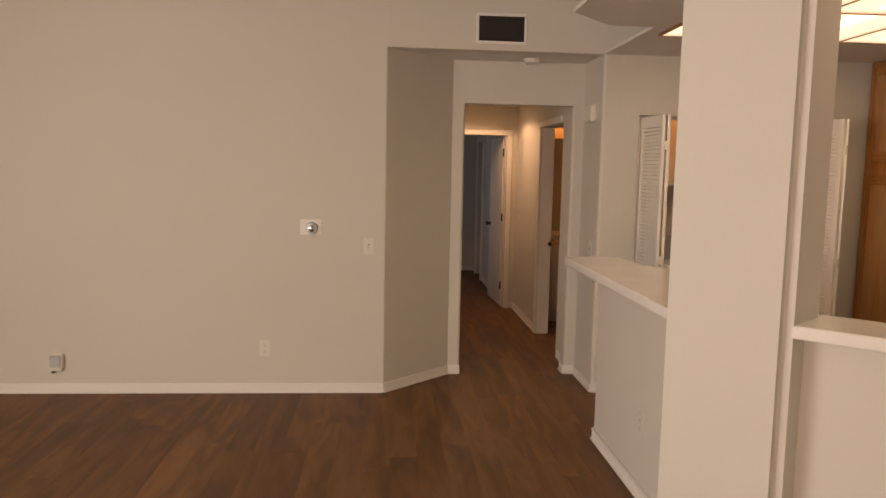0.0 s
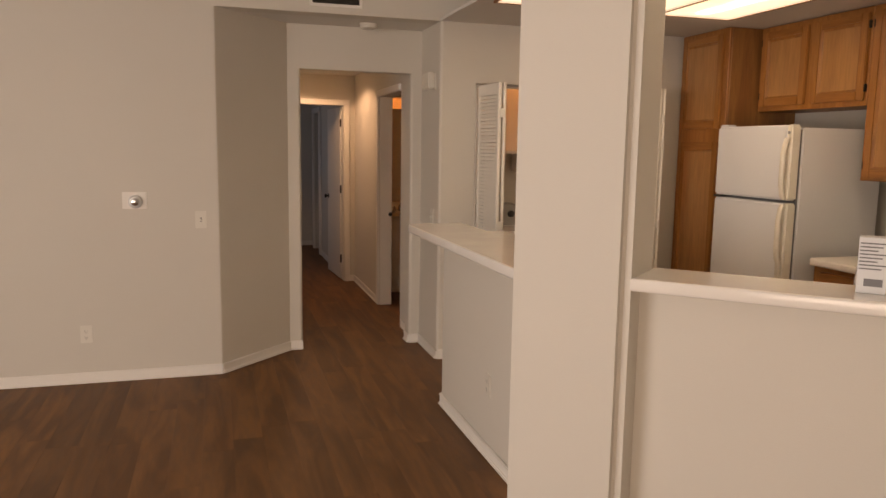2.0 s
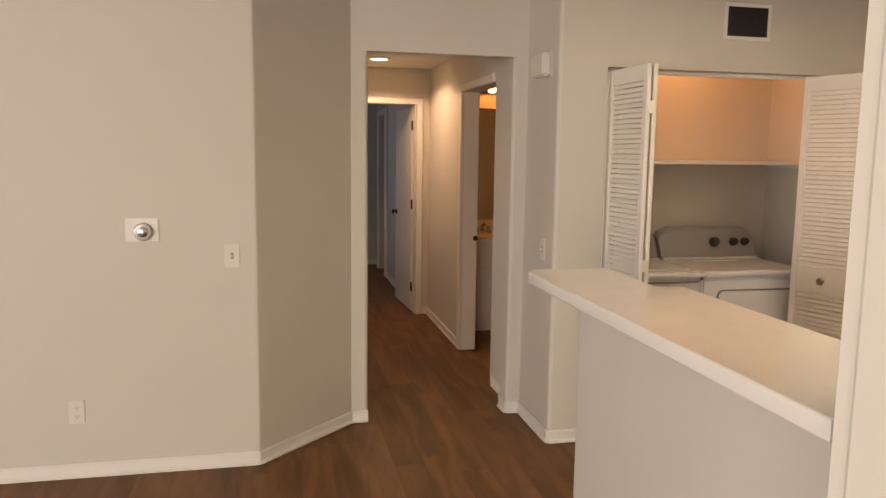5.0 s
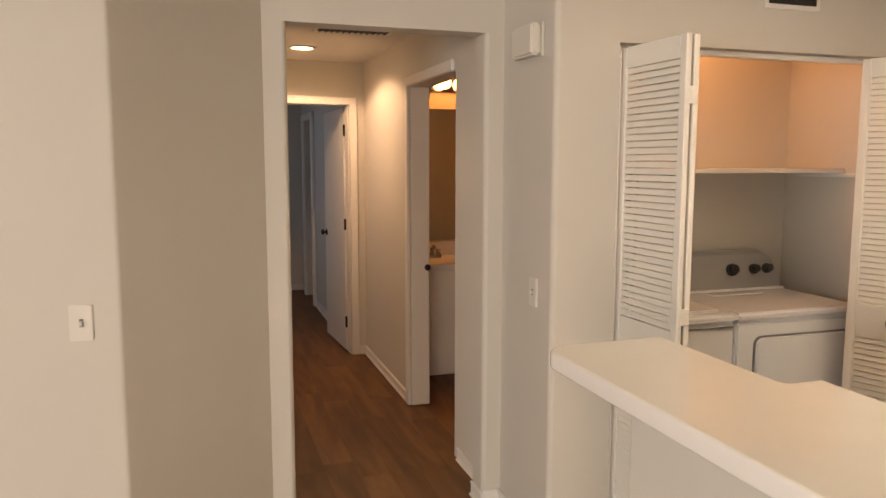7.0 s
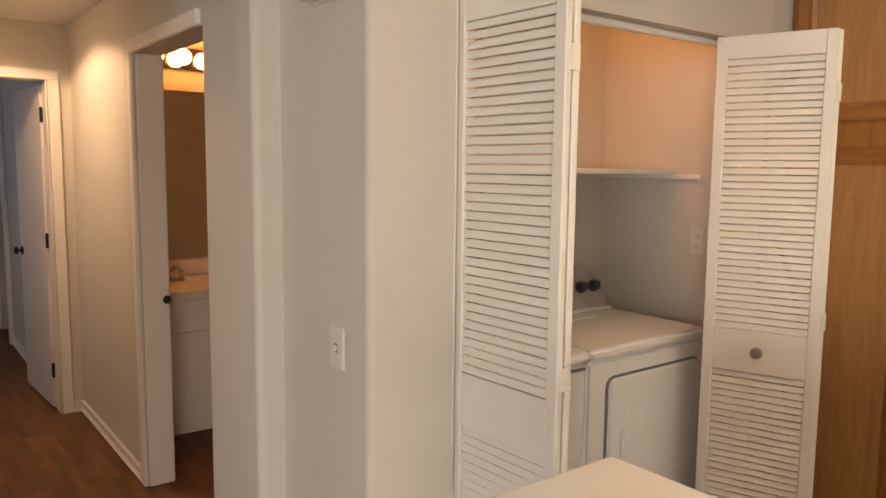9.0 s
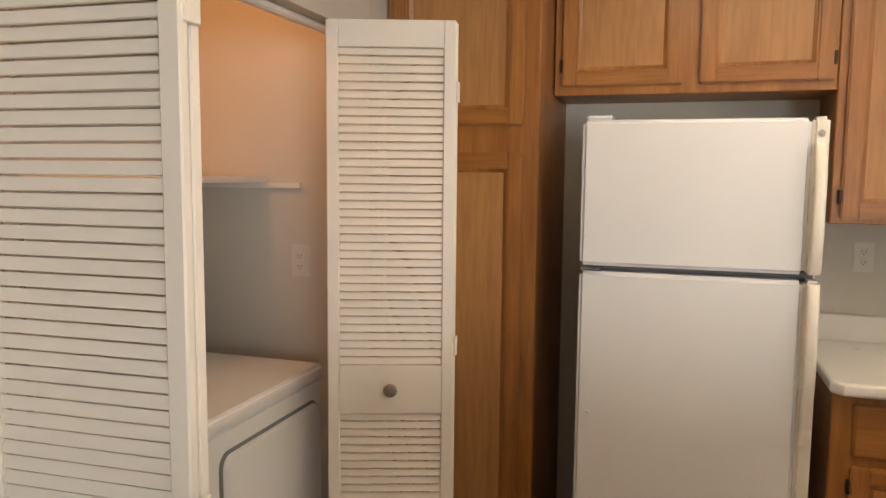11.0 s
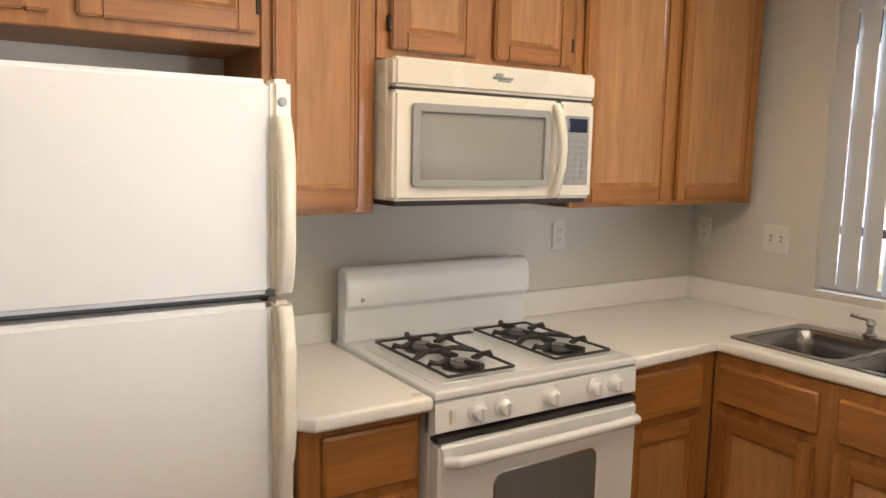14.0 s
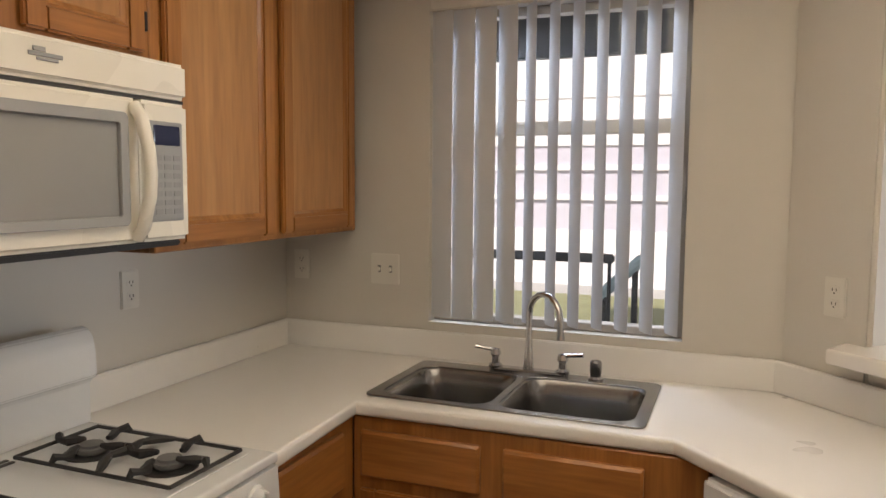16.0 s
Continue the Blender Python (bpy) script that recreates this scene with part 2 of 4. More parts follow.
def loft(rings, cap0=True, cap1=True, closed=True):
    b = bmesh.new()
    rows = [[b.verts.new(p) for p in ring] for ring in rings]
    n = len(rows[0])
    for a, c in zip(rows, rows[1:]):
        for i in range(n if closed else n - 1):
            j = (i + 1) % n
            b.faces.new((a[i], a[j], c[j], c[i]))
    if cap0:
        b.faces.new(rows[0][::-1])
    if cap1:
        b.faces.new(rows[-1])
    bmesh.ops.recalc_face_normals(b, faces=b.faces[:])
    return b


def lathe(profile, n=24):
    """A turned body round z; profile: radius, height."""
    return loft([[(r * math.cos(2 * math.pi * i / n), r * math.sin(2 * math.pi * i / n), z) for i in range(n)] for r, z in profile])


def tube(points, r, n=10):
    """A round bar along a line of points; r: one radius, or one for each point."""
    pts = [Vector(p) for p in points]
    rs = r if isinstance(r, (list, tuple)) else [r] * len(pts)
    rings, side = [], None
    for i, p in enumerate(pts):
        d = (pts[min(i + 1, len(pts) - 1)] - pts[max(i - 1, 0)]).normalized()
        if side is None:
            side = d.orthogonal().normalized()
        side = (side - d * side.dot(d)).normalized()
        up = d.cross(side)
        rings.append([p + (side * math.cos(2 * math.pi * k / n) + up * math.sin(2 * math.pi * k / n)) * rs[i] for k in range(n)])
    return loft(rings)


def rrect(x0, x1, y0, y1, r, z, n=5):
    out = []
    for cx, cy, a in ((x1 - r, y1 - r, 0), (x0 + r, y1 - r, 90), (x0 + r, y0 + r, 180), (x1 - r, y0 + r, 270)):
        for k in range(n + 1):
            t = radians(a + 90 * k / n)
            out.append((cx + r * math.cos(t), cy + r * math.sin(t), z))
    return out


def slab_mesh(name, outlines, z0, z1, r):
    """A flat slab with rounded edges over an outline; further outlines are holes."""
    cu = bpy.data.curves.new(name, "CURVE")
    cu.dimensions, cu.fill_mode = "2D", "BOTH"
    cu.extrude, cu.bevel_depth, cu.bevel_resolution, cu.offset = (z1 - z0) / 2 - r, r, 3, -r
    for line in outlines:
        sp = cu.splines.new("POLY")
        sp.points.add(len(line) - 1)
        sp.use_cyclic_u = True
        for p, q in zip(sp.points, line):
            p.co = (q[0], q[1], 0, 1)
    ob = bpy.data.objects.new(name, cu)
    scene.collection.objects.link(ob)
    me = bpy.data.meshes.new_from_object(ob.evaluated_get(bpy.context.evaluated_depsgraph_get()))
    bpy.data.objects.remove(ob)
    bpy.data.curves.remove(cu)
    b = bmesh.new()
    b.from_mesh(me)
    bpy.data.meshes.remove(me)
    bmesh.ops.translate(b, verts=b.verts[:], vec=(0, 0, (z0 + z1) / 2))
    return b


def mesh_of(name, bm, material, smooth=True):
    me = bpy.data.meshes.new(name)
    bm.to_mesh(me)
    bm.free()
    me.materials.append(material)
    if smooth:
        me.polygons.foreach_set("use_smooth", [True] * len(me.polygons))
        me.set_sharp_from_angle(angle=radians(32))
    return me


def part(name, bm, material, parent, label=""):
    ob = new(name, mesh_of(name, bm, material))
    ob.parent = parent
    return tagged(ob, label)


def thing(name, m, label, category, group="", kind=""):
    ob = new(name)
    ob.empty_display_size = 0.1
    ob.matrix_world = m
    return tagged(ob, label, category, group, kind)


def structure(name, bm, material, label, category):
    ob = tagged(new(name, mesh_of(name, bm, material)), label, category, "", "structure")
    if category in ("wall", "half wall", "column"):
        ob.modifiers.new("flat faces", "WEIGHTED_NORMAL").keep_sharp = True
    return ob


def solid(name, bm, material, label, category, group=""):
    return tagged(new(name, mesh_of(name, bm, material)), label, category, group)

# ---------------------------------------------------------------- the rooms
H_LIV, H_KIT, H_HALL = 2.75, 2.40, 2.31
w = box(-3.5, 2.78, -2.7, 12.5, -0.12, -0.004)
box(2.78, 4.74, 1.96, 12.5, -0.12, -0.004, bm=w)
structure("floor", w, BASEFLOOR, "brown wood-look vinyl plank floor", "floor")
structure("wall_north", prism(rounded([(-3.4, 5.757), (0.565, 5.757), (1.06, 6.25), (1.155, 6.25), (1.155, 6.37), (0.98, 6.37), (0.5, 5.9), (-3.4, 5.9)], (1, 3), 0.022), 0, H_LIV),
          WALL, "off-white painted wall with an angled end", "wall")
structure("wall_alcove_header", box(0.54, 2.09, 5.7576, 5.9, H_KIT, H_LIV), WALL, "off-white painted header over the hall alcove", "wall")
structure("wall_hall_header", box(1.12, 2.01, 6.2506, 6.3694, 2.085, 2.6), WALL, "off-white painted header over the hall opening", "wall")
structure("wall_alcove", prism(rounded([(1.98, 6.25), (2.065, 6.25), (2.065, 5.757), (2.33, 5.757), (2.33, 5.88), (2.19, 5.88), (2.19, 6.37), (1.98, 6.37)], (0, 2), 0.022), 0, H_LIV),
          WALL, "off-white painted alcove wall with rounded corners", "wall")
structure("wall_laundry_header", box(2.31, 3.88, 5.7576, 5.8794, 1.99, H_LIV), WALL, "off-white painted wall over the laundry closet", "wall")
structure("wall_laundry", box(3.86, 4.6, 5.757, 5.88, 0, H_LIV), WALL, "off-white painted wall beside the pantry", "wall")
structure("wall_kitchen", box(4.6, 4.74, 1.95, 6.75, 0, H_LIV), WALL, "off-white painted kitchen wall", "wall")
w = box(3.99, 4.6, 1.95, 2.08, 0, H_LIV)
box(2.745, 3.10, 1.95, 2.08, 0, H_LIV, bm=w)
box(3.10, 3.99, 1.95, 2.08, 0, 1.045, bm=w)
box(3.10, 3.99, 1.95, 2.08, 2.16, H_LIV, bm=w)
structure("wall_window", w, WALL, "beige painted wall round the kitchen window", "wall")
structure("wall_angled", prism([(2.81, 2.08), (2.60, 2.29), (2.523, 2.213), (2.733, 2.003)], 0, H_LIV, 0.012, 3), WALL, "beige painted angled wall beside the pass-through", "wall")
structure("half_wall_angled", prism([(2.598, 2.288), (1.955, 2.931), (1.920, 2.896), (2.563, 2.253)], 0, 1.070), WALL, "white painted angled half wall under the bar", "half wall")
structure("half_wall", prism(rounded([(1.822, 3.17), (1.932, 3.17), (1.932, 4.82), (1.822, 4.82)], (2, 3), 0.018), 0, 1.042), WALL, "white painted half wall under the breakfast bar", "half wall")
structure("column", prism([(1.562, 3.142), (1.840, 2.797), (2.048, 2.968), (1.770, 3.313)], 0, 2.44, 0.032, 5), WALL, "white painted square column with rounded corners", "column")
structure("ceiling_living", box(-3.5, 2.85, -2.7, 6.0, H_LIV, H_LIV + 0.12), CEIL, "off-white painted ceiling", "ceiling")
structure("ceiling_kitchen", prism([(2.06, 5.757), (2.06, 4.77), (1.80, 4.77), (1.52, 4.46), (1.52, 3.115), (1.84, 2.795), (2.59, 2.045), (2.745, 1.95), (4.74, 1.95), (4.74, 5.757)], H_KIT, H_KIT + 0.02),
          CEIL, "off-white dropped kitchen ceiling", "ceiling")
structure("ceiling_alcove", box(0.5, 2.2, 5.902, 6.5, H_KIT, H_KIT + 0.1), CEIL, "off-white alcove ceiling", "ceiling")
structure("ceiling_hall", box(0.9, 4.0, 6.37, 12.5, H_HALL, H_HALL + 0.1), CEIL, "off-white hall ceiling", "ceiling")
# the west opening is assumed, added to hold the fill lamp
w = box(-3.52, -3.4, -2.7, 0.2, 0, H_LIV)
box(-3.52, -3.4, 2.3, 5.9, 0, H_LIV, bm=w)
box(-3.52, -3.4, 0.2, 2.3, 0, 0.65, bm=w)
box(-3.52, -3.4, 0.2, 2.3, 2.25, H_LIV, bm=w)
structure("wall_west", w, WALL, "off-white painted wall round an added, unseen window opening", "wall")
structure("wall_east", box(2.62, 2.74, -2.7, 2.06, 0, H_LIV), WALL, "off-white painted wall", "wall")
w = box(-3.4, -3.3, -2.7, -2.58, 0, H_LIV)
box(-0.7, 2.62, -2.7, -2.58, 0, H_LIV, bm=w)
box(-3.3, -0.7, -2.7, -2.58, 2.2, H_LIV, bm=w)
structure("wall_south", w, WALL, "off-white painted wall round a sliding door", "wall")

# hall, bath and bedroom
structure("wall_hall_west", box(1.0, 1.13, 6.37, 9.06, 0, H_HALL), WALL, "off-white painted hall wall", "wall")
w = box(2.05, 2.17, 6.37, 6.84, 0, H_HALL)
box(2.05, 2.17, 6.84, 7.70, 2.0, H_HALL, bm=w)
box(2.05, 2.17, 7.70, 9.06, 0, H_HALL, bm=w)
structure("wall_hall_east", w, WALL, "off-white painted hall wall with a bathroom doorway", "wall")
w = box(1.0, 1.22, 9.06, 9.18, 0, H_HALL)
box(1.93, 2.17, 9.06, 9.18, 0, H_HALL, bm=w)
box(1.22, 1.93, 9.06, 9.18, 1.985, H_HALL, bm=w)
structure("wall_hall_end", w, WALL, "off-white painted wall round the bedroom doorway", "wall")
structure("wall_bath_back", box(2.17, 3.9, 8.78, 8.9, 0, H_HALL), TAN, "tan painted bathroom wall", "wall")
structure("wall_bath_side", box(3.9, 4.0, 6.7, 8.9, 0, H_HALL), TAN, "tan painted bathroom wall", "wall")
structure("wall_bedroom_back", box(-0.9, 3.4, 12.3, 12.42, 0, H_HALL), WALL, "white painted bedroom wall", "wall")
w = box(1.96, 2.08, 9.18, 11.25, 0, H_HALL)
box(1.96, 2.08, 11.25, 11.90, 2.0, H_HALL, bm=w)
box(1.96, 2.08, 11.90, 12.3, 0, H_HALL, bm=w)
structure("wall_bedroom_east", w, WALL, "white painted bedroom wall with a doorway", "wall")
structure("wall_bedroom_west", box(-1.0, -0.9, 9.0, 12.4, 0, H_HALL), WALL, "white painted bedroom wall", "wall")
structure("wall_bedroom_south", box(-0.9, 1.0, 9.06, 9.18, 0, H_HALL), WALL, "white painted bedroom wall", "wall")
structure("ceiling_bedroom", box(-1.0, 0.9, 9.0, 12.42, H_HALL, H_HALL + 0.1), CEIL, "off-white bedroom ceiling", "ceiling")
structure("wall_closet_room", box(3.3, 3.4, 10.5, 12.3, 0, H_HALL), WALL, "white painted wall", "wall")
# laundry closet
structure("wall_closet_back", box(2.19, 3.97, 6.56, 6.7, 0, H_LIV), WALL, "off-white painted closet wall", "wall")
structure("wall_closet_side", box(3.86, 3.97, 5.88, 6.56, 0, H_LIV), WALL, "off-white painted closet wall", "wall")
structure("wall_closet_end", box(2.19, 2.30, 5.88, 6.56, 0, H_LIV), WALL, "off-white painted closet wall", "wall")
structure("ceiling_closet", box(2.30, 3.86, 5.88, 6.56, 2.42, 2.5), CEIL, "off-white closet ceiling", "ceiling")


def baseboard(name, a, b, h=0.072):
    """A skirting with a top bead and a shoe moulding along the wall foot from a to b, the room on its left-hand side."""
    d = Vector((b[0] - a[0], b[1] - a[1]))
    m = Matrix.Translation((a[0], a[1], 0)) @ Matrix.Rotation(math.atan2(d.y, d.x), 4, "Z")
    bm = box(0, d.length, 0, 0.009, 0, h - 0.013, 0.0)
    box(0, d.length, 0, 0.016, h - 0.014, h, 0.005, 2, bm=bm)
    box(0, d.length, 0, 0.022, 0, 0.02, 0.008, 2, bm=bm)
    ob = structure(name, bm, TRIM, "white painted baseboard", "baseboard")
    ob.matrix_world = m
    return ob


for k, (a, b) in enumerate([((0.565, 5.757), (-3.4, 5.757)), ((1.06, 6.25), (0.565, 5.757)), ((1.155, 6.25), (1.06, 6.25)), ((2.065, 6.25), (1.98, 6.25)),
                            ((2.065, 5.757), (2.065, 6.25)), ((2.33, 5.757), (2.065, 5.757)), ((1.98, 6.25), (1.98, 6.37)), ((2.05, 6.37), (2.05, 6.77)), ((2.05, 7.72), (2.05, 9.06)), ((2.05, 9.06), (1.99, 9.06)),
                            ((1.822, 3.25), (1.822, 4.82)), ((1.822, 4.82), (1.932, 4.82)), ((1.96, 9.18), (1.96, 11.18)), ((1.96, 12.3), (-0.9, 12.3)), ((-3.4, 5.757), (-3.4, -2.58))]):
    # the skirting's own left side must face the room, so runs go with the room on the left
    baseboard("baseboard_%d" % (k + 1), a, b)

# door casings and doors
def casing(name, legs, label):
    bm = None
    for q in legs:
        bm = box(*q, 0.006, 1, bm=bm)
    return structure(name, bm, TRIM, label, "door trim")


casing("trim_bath_door", [(2.028, 2.049, 7.70, 7.76, 0, 2.06), (2.026, 2.049, 6.845, 7.76, 2.0, 2.06), (2.05, 2.17, 7.688, 7.699, 0, 2.0)], "white painted bathroom door trim")
casing("trim_bedroom_door", [(1.93, 1.99, 9.040, 9.059, 0, 2.04), (1.16, 1.22, 9.040, 9.059, 0, 2.04), (1.16, 1.99, 9.038, 9.059, 1.985, 2.045), (1.918, 1.929, 9.06, 9.18, 0, 1.985)], "white painted bedroom door trim")
casing("trim_bedroom_closet", [(1.925, 1.959, 11.18, 11.25, 0, 2.07), (1.925, 1.959, 11.90, 11.97, 0, 2.07), (1.923, 1.959, 11.18, 11.97, 2.0, 2.07)], "white painted door trim")
casing("trim_closet_track", [(2.332, 3.858, 5.80, 5.83, 1.965, 1.989), (2.332, 2.345, 5.76, 5.87, 0, 1.965), (3.845, 3.858, 5.76, 5.87, 0, 1.965)], "white bifold door track and jamb")


def knob(parent, x, y, z, axis, material=NICKEL, r=0.026, reach=0.05):
    b = lathe([(r * 1.1, 0), (r * 1.1, 0.006), (r * 0.4, 0.010), (r * 0.4, reach * 0.5), (r * 0.95, reach * 0.62), (r, reach * 0.8), (r * 0.7, reach), (0.001, reach * 1.02)], 16)
    rot = {"-y": pose(0, 0, 0, 90), "+y": pose(0, 0, 0, -90), "-x": pose(0, 0, 0, 0, -90), "+x": pose(0, 0, 0, 0, 90)}[axis]
    return part("knob", moved(b, Matrix.Translation((x, y, z)) @ rot), material, parent, "round metal knob")


def panel_door(name, m, width, height, label, thick=0.035):
    d = thing(name, m, label, "door", kind="structure")
    part("slab", box(0, width, -thick, 0, 0.01, height, 0.003, 1), TRIM, d)
    knob(d, width - 0.06, -thick, 0.93, "-y", BRONZE)
    knob(d, width - 0.06, 0, 0.93, "+y", BRONZE)
    for z in (0.2, 1.0, 1.75):
        part("hinge", box(-0.012, 0.004, -thick - 0.003, 0.003, z, z + 0.09, 0.003, 1), BRONZE, d)
    return d


panel_door("door_bedroom", pose(1.905, 9.19, 0, 0, 0, 93.5), 0.70, 1.97, "white painted bedroom door standing open")
panel_door("door_bedroom_closet", pose(2.085, 11.885, 0, 0, 0, -3), 0.56, 1.98, "white painted door standing ajar")

# ---------------------------------------------------------------- bar tops
bar = rounded([(1.615, 3.20), (1.615, 4.90), (1.965, 4.90), (1.965, 4.46), (2.06, 4.46), (2.06, 3.30)], (1,), 0.07, 6)
bar = rounded(bar, (9,), 0.015)
solid("bar_top", slab_mesh("bar_top", [bar], 1.043, 1.088, 0.008), BARTOP, "glossy white solid-surface breakfast bar top", "bar top")
solid("bar_top", slab_mesh("bar_top", [[(1.854, 2.806), (2.46, 2.200), (2.525, 2.205), (2.61, 2.29), (2.655, 2.245), (2.712, 2.356), (2.07, 3.00), (2.02, 2.965)]], 1.072, 1.116, 0.009), BARTOP, "glossy white angled bar top in the pass-through", "bar top")

# ---------------------------------------------------------------- oak cabinets


def oak_door(parent, x0, x1, z0, z1, hinge="", front=0.0, drawer=False):
    """A frame-and-panel front; front: its back plane in y."""
    t, s = 0.02, 0.052
    y0, y1 = front - t, front
    name = "drawer_front" if drawer else "door"
    if drawer:
        b = loft([rrect(x0, x1, z0, z1, 0.004, 0, 1), rrect(x0, x1, z0, z1, 0.004, 0.012, 1), rrect(x0 + 0.008, x1 - 0.008, z0 + 0.008, z1 - 0.008, 0.004, 0.02, 1)])
        moved(b, Matrix.Translation((0, y1, 0)) @ pose(0, 0, 0, 90))
        return part(name, b, OAKX, parent)
    a, c = x0 + s - 0.004, x1 - s + 0.004
    e, g = z0 + s - 0.004, z1 - s + 0.004
    b = loft([rrect(a, c, e, g, 0.002, 0, 1), rrect(a, c, e, g, 0.002, 0.0068, 1), rrect(a + 0.012, c - 0.012, e + 0.012, g - 0.012, 0.002, 0.007, 1)])
    moved(b, Matrix.Translation((0, y1, 0)) @ pose(0, 0, 0, 90))
    door = part(name, b, OAKPANEL, parent)
    ring = lambda d, y: [(x0 + d, y, z0 + d), (x1 - d, y, z0 + d), (x1 - d, y, z1 - d), (x0 + d, y, z1 - d)]
    mould = [(s - 0.002, y0 + 0.0035), (s + 0.004, y0 + 0.0035), (s + 0.007, y0 + 0.007), (s + 0.013, y0 + 0.0095), (s + 0.016, y0 + 0.0125), (s + 0.016, y1 - 0.002), (s - 0.002, y1 - 0.002)]
    part("moulding", loft([ring(d, y) for d, y in mould + mould[:1]], cap0=False, cap1=False), OAK, door)
    for u, v in ((x0, x0 + s), (x1 - s, x1)):
        part("stile", box(u, v, y0, y1, z0, z1, 0.005, 2), OAK, door)
    for u, v in ((z0, z0 + s), (z1 - s, z1)):
        part("rail", box(x0 + s - 0.001, x1 - s + 0.001, y0 + 0.0012, y1, u, v, 0.005, 2), OAKX, door)
    if hinge:
        for z in (z0 + 0.05, z1 - 0.09):
            q = x0 - 0.009 if hinge == "l" else x1 - 0.001
            part("hinge", box(q, q + 0.010, y0 + 0.002, y1, z, z + 0.045, 0.002, 1), BRONZE, door, "dark metal hinge")
    return door


def cabinet(name, m, w, d, z0, z1, label, group, fronts, body_top=None):
    """Carcass with a face frame; fronts: (x0, x1, z0, z1, hinge, drawer)."""
    c = thing(name, m, label, "cabinet", group)
    b = box(0, w, 0.02, d, z0, body_top or z1, 0.002, 1)
    part("carcass", b, OAKDARK, c)
    b = box(0, w, 0, 0.0195, z0, z1, 0.003, 1)
    part("face_frame", b, OAK, c)
    for f in fronts:
        oak_door(c, *f[:4], hinge=f[4], front=-0.0005, drawer=f[5])
    return c


def on_kitchen_wall(x, y):
    return pose(x, y, 0, 0, 0, -90)


UP = 4.262
cabinet("wall_cabinet", on_kitchen_wall(UP, 5.195), 0.94, 0.335, 1.82, 2.396, "golden oak cabinet with two doors over the refrigerator", "oak wall cabinets",
        [(0.03, 0.45, 1.852, 2.36, "l", False), (0.505, 0.925, 1.852, 2.36, "r", False)])
cabinet("wall_cabinet", on_kitchen_wall(UP, 4.253), 0.336, 0.335, 1.376, 2.396, "tall narrow golden oak wall cabinet", "oak wall cabinets", [(0.028, 0.322, 1.394, 2.36, "l", False)])
cabinet("wall_cabinet", on_kitchen_wall(UP, 3.915), 0.757, 0.335, 1.822, 2.396, "short golden oak cabinet over the microwave", "oak wall cabinets",
        [(0.04, 0.345, 1.85, 2.36, "l", False), (0.41, 0.728, 1.85, 2.36, "r", False)])
cabinet("wall_cabinet", on_kitchen_wall(UP, 3.156), 1.02, 0.335, 1.376, 2.396, "wide golden oak wall cabinet beside the window wall", "oak wall cabinets",
        [(0.035, 0.485, 1.394, 2.36, "", False), (0.53, 0.985, 1.394, 2.36, "", False)])
cabinet("pantry_cabinet", on_kitchen_wall(4.0, 5.75), 0.55, 0.598, 0.0, 2.396, "tall golden oak pantry cabinet beside the refrigerator", "oak floor cabinets",
        [(0.03, 0.50, 0.12, 1.605, "", False), (0.03, 0.50, 1.70, 2.36, "", False)])
cabinet("base_cabinet", on_kitchen_wall(3.985, 4.262), 0.352, 0.61, 0.1, 0.868, "golden oak base cabinet between refrigerator and stove", "oak floor cabinets",
        [(0.06, 0.335, 0.675, 0.84, "", True), (0.06, 0.335, 0.13, 0.645, "l", False)])
cabinet("base_cabinet", on_kitchen_wall(3.985, 3.138), 0.47, 0.61, 0.1, 0.868, "golden oak base cabinet in the kitchen corner", "oak floor cabinets",
        [(0.03, 0.39, 0.675, 0.84, "", True), (0.03, 0.39, 0.13, 0.645, "", False)])
cabinet("sink_cabinet", pose(3.984, 2.668, 0, 0, 0, 180), 0.995, 0.575, 0.1, 0.868, "golden oak sink cabinet with drawer fronts and doors", "oak floor cabinets",
        [(0.03, 0.40, 0.69, 0.83, "", True), (0.465, 0.84, 0.69, 0.83, "", True), (0.03, 0.40, 0.13, 0.655, "", False), (0.465, 0.84, 0.13, 0.655, "", False)], body_top=0.70)

# ---------------------------------------------------------------- counters and backsplash
SX0, SX1, SY0, SY1 = 3.15, 3.975, 2.155, 2.625
ctop = [(4.598, 3.136), (3.938, 3.136), (3.962, 2.69), (3.075, 2.668), (2.36, 3.40), (2.045, 3.085), (2.045, 2.850), (2.812, 2.083), (4.598, 2.083)]
solid("kitchen_counter", slab_mesh("kitchen_counter", [ctop, [(q[0], q[1]) for q in rrect(SX0 + 0.02, SX1 - 0.02, SY0 + 0.02, SY1 - 0.02, 0.05, 0)][::-1]], 0.872, 0.914, 0.012), COUNTER,
      "white laminate counter round the kitchen corner", "counter")
solid("kitchen_counter", slab_mesh("kitchen_counter", [[(4.598, 4.275), (3.965, 4.275), (3.93, 4.24), (3.93, 3.906), (4.598, 3.906)]], 0.872, 0.914, 0.012), COUNTER,
      "short white laminate counter beside the stove", "counter")
solid("backsplash", box(4.578, 4.599, 3.907, 4.275, 0.9125, 1.015, 0.004), COUNTER, "white laminate backsplash strip", "backsplash")
solid("backsplash", box(4.578, 4.599, 2.1035, 3.13, 0.9125, 1.015, 0.004), COUNTER, "white laminate backsplash strip along the stove wall", "backsplash")
solid("backsplash", box(2.82, 4.599, 2.082, 2.103, 0.9125, 1.015, 0.004), COUNTER, "white laminate backsplash strip under the window", "backsplash")
b = box(-0.004, 1.02, -0.021, -0.001, 0.9125, 1.0147, 0.004)
solid("backsplash", moved(b, pose(2.809, 2.085, 0, 0, 0, 135)), COUNTER, "white laminate backsplash strip on the angled wall", "backsplash")

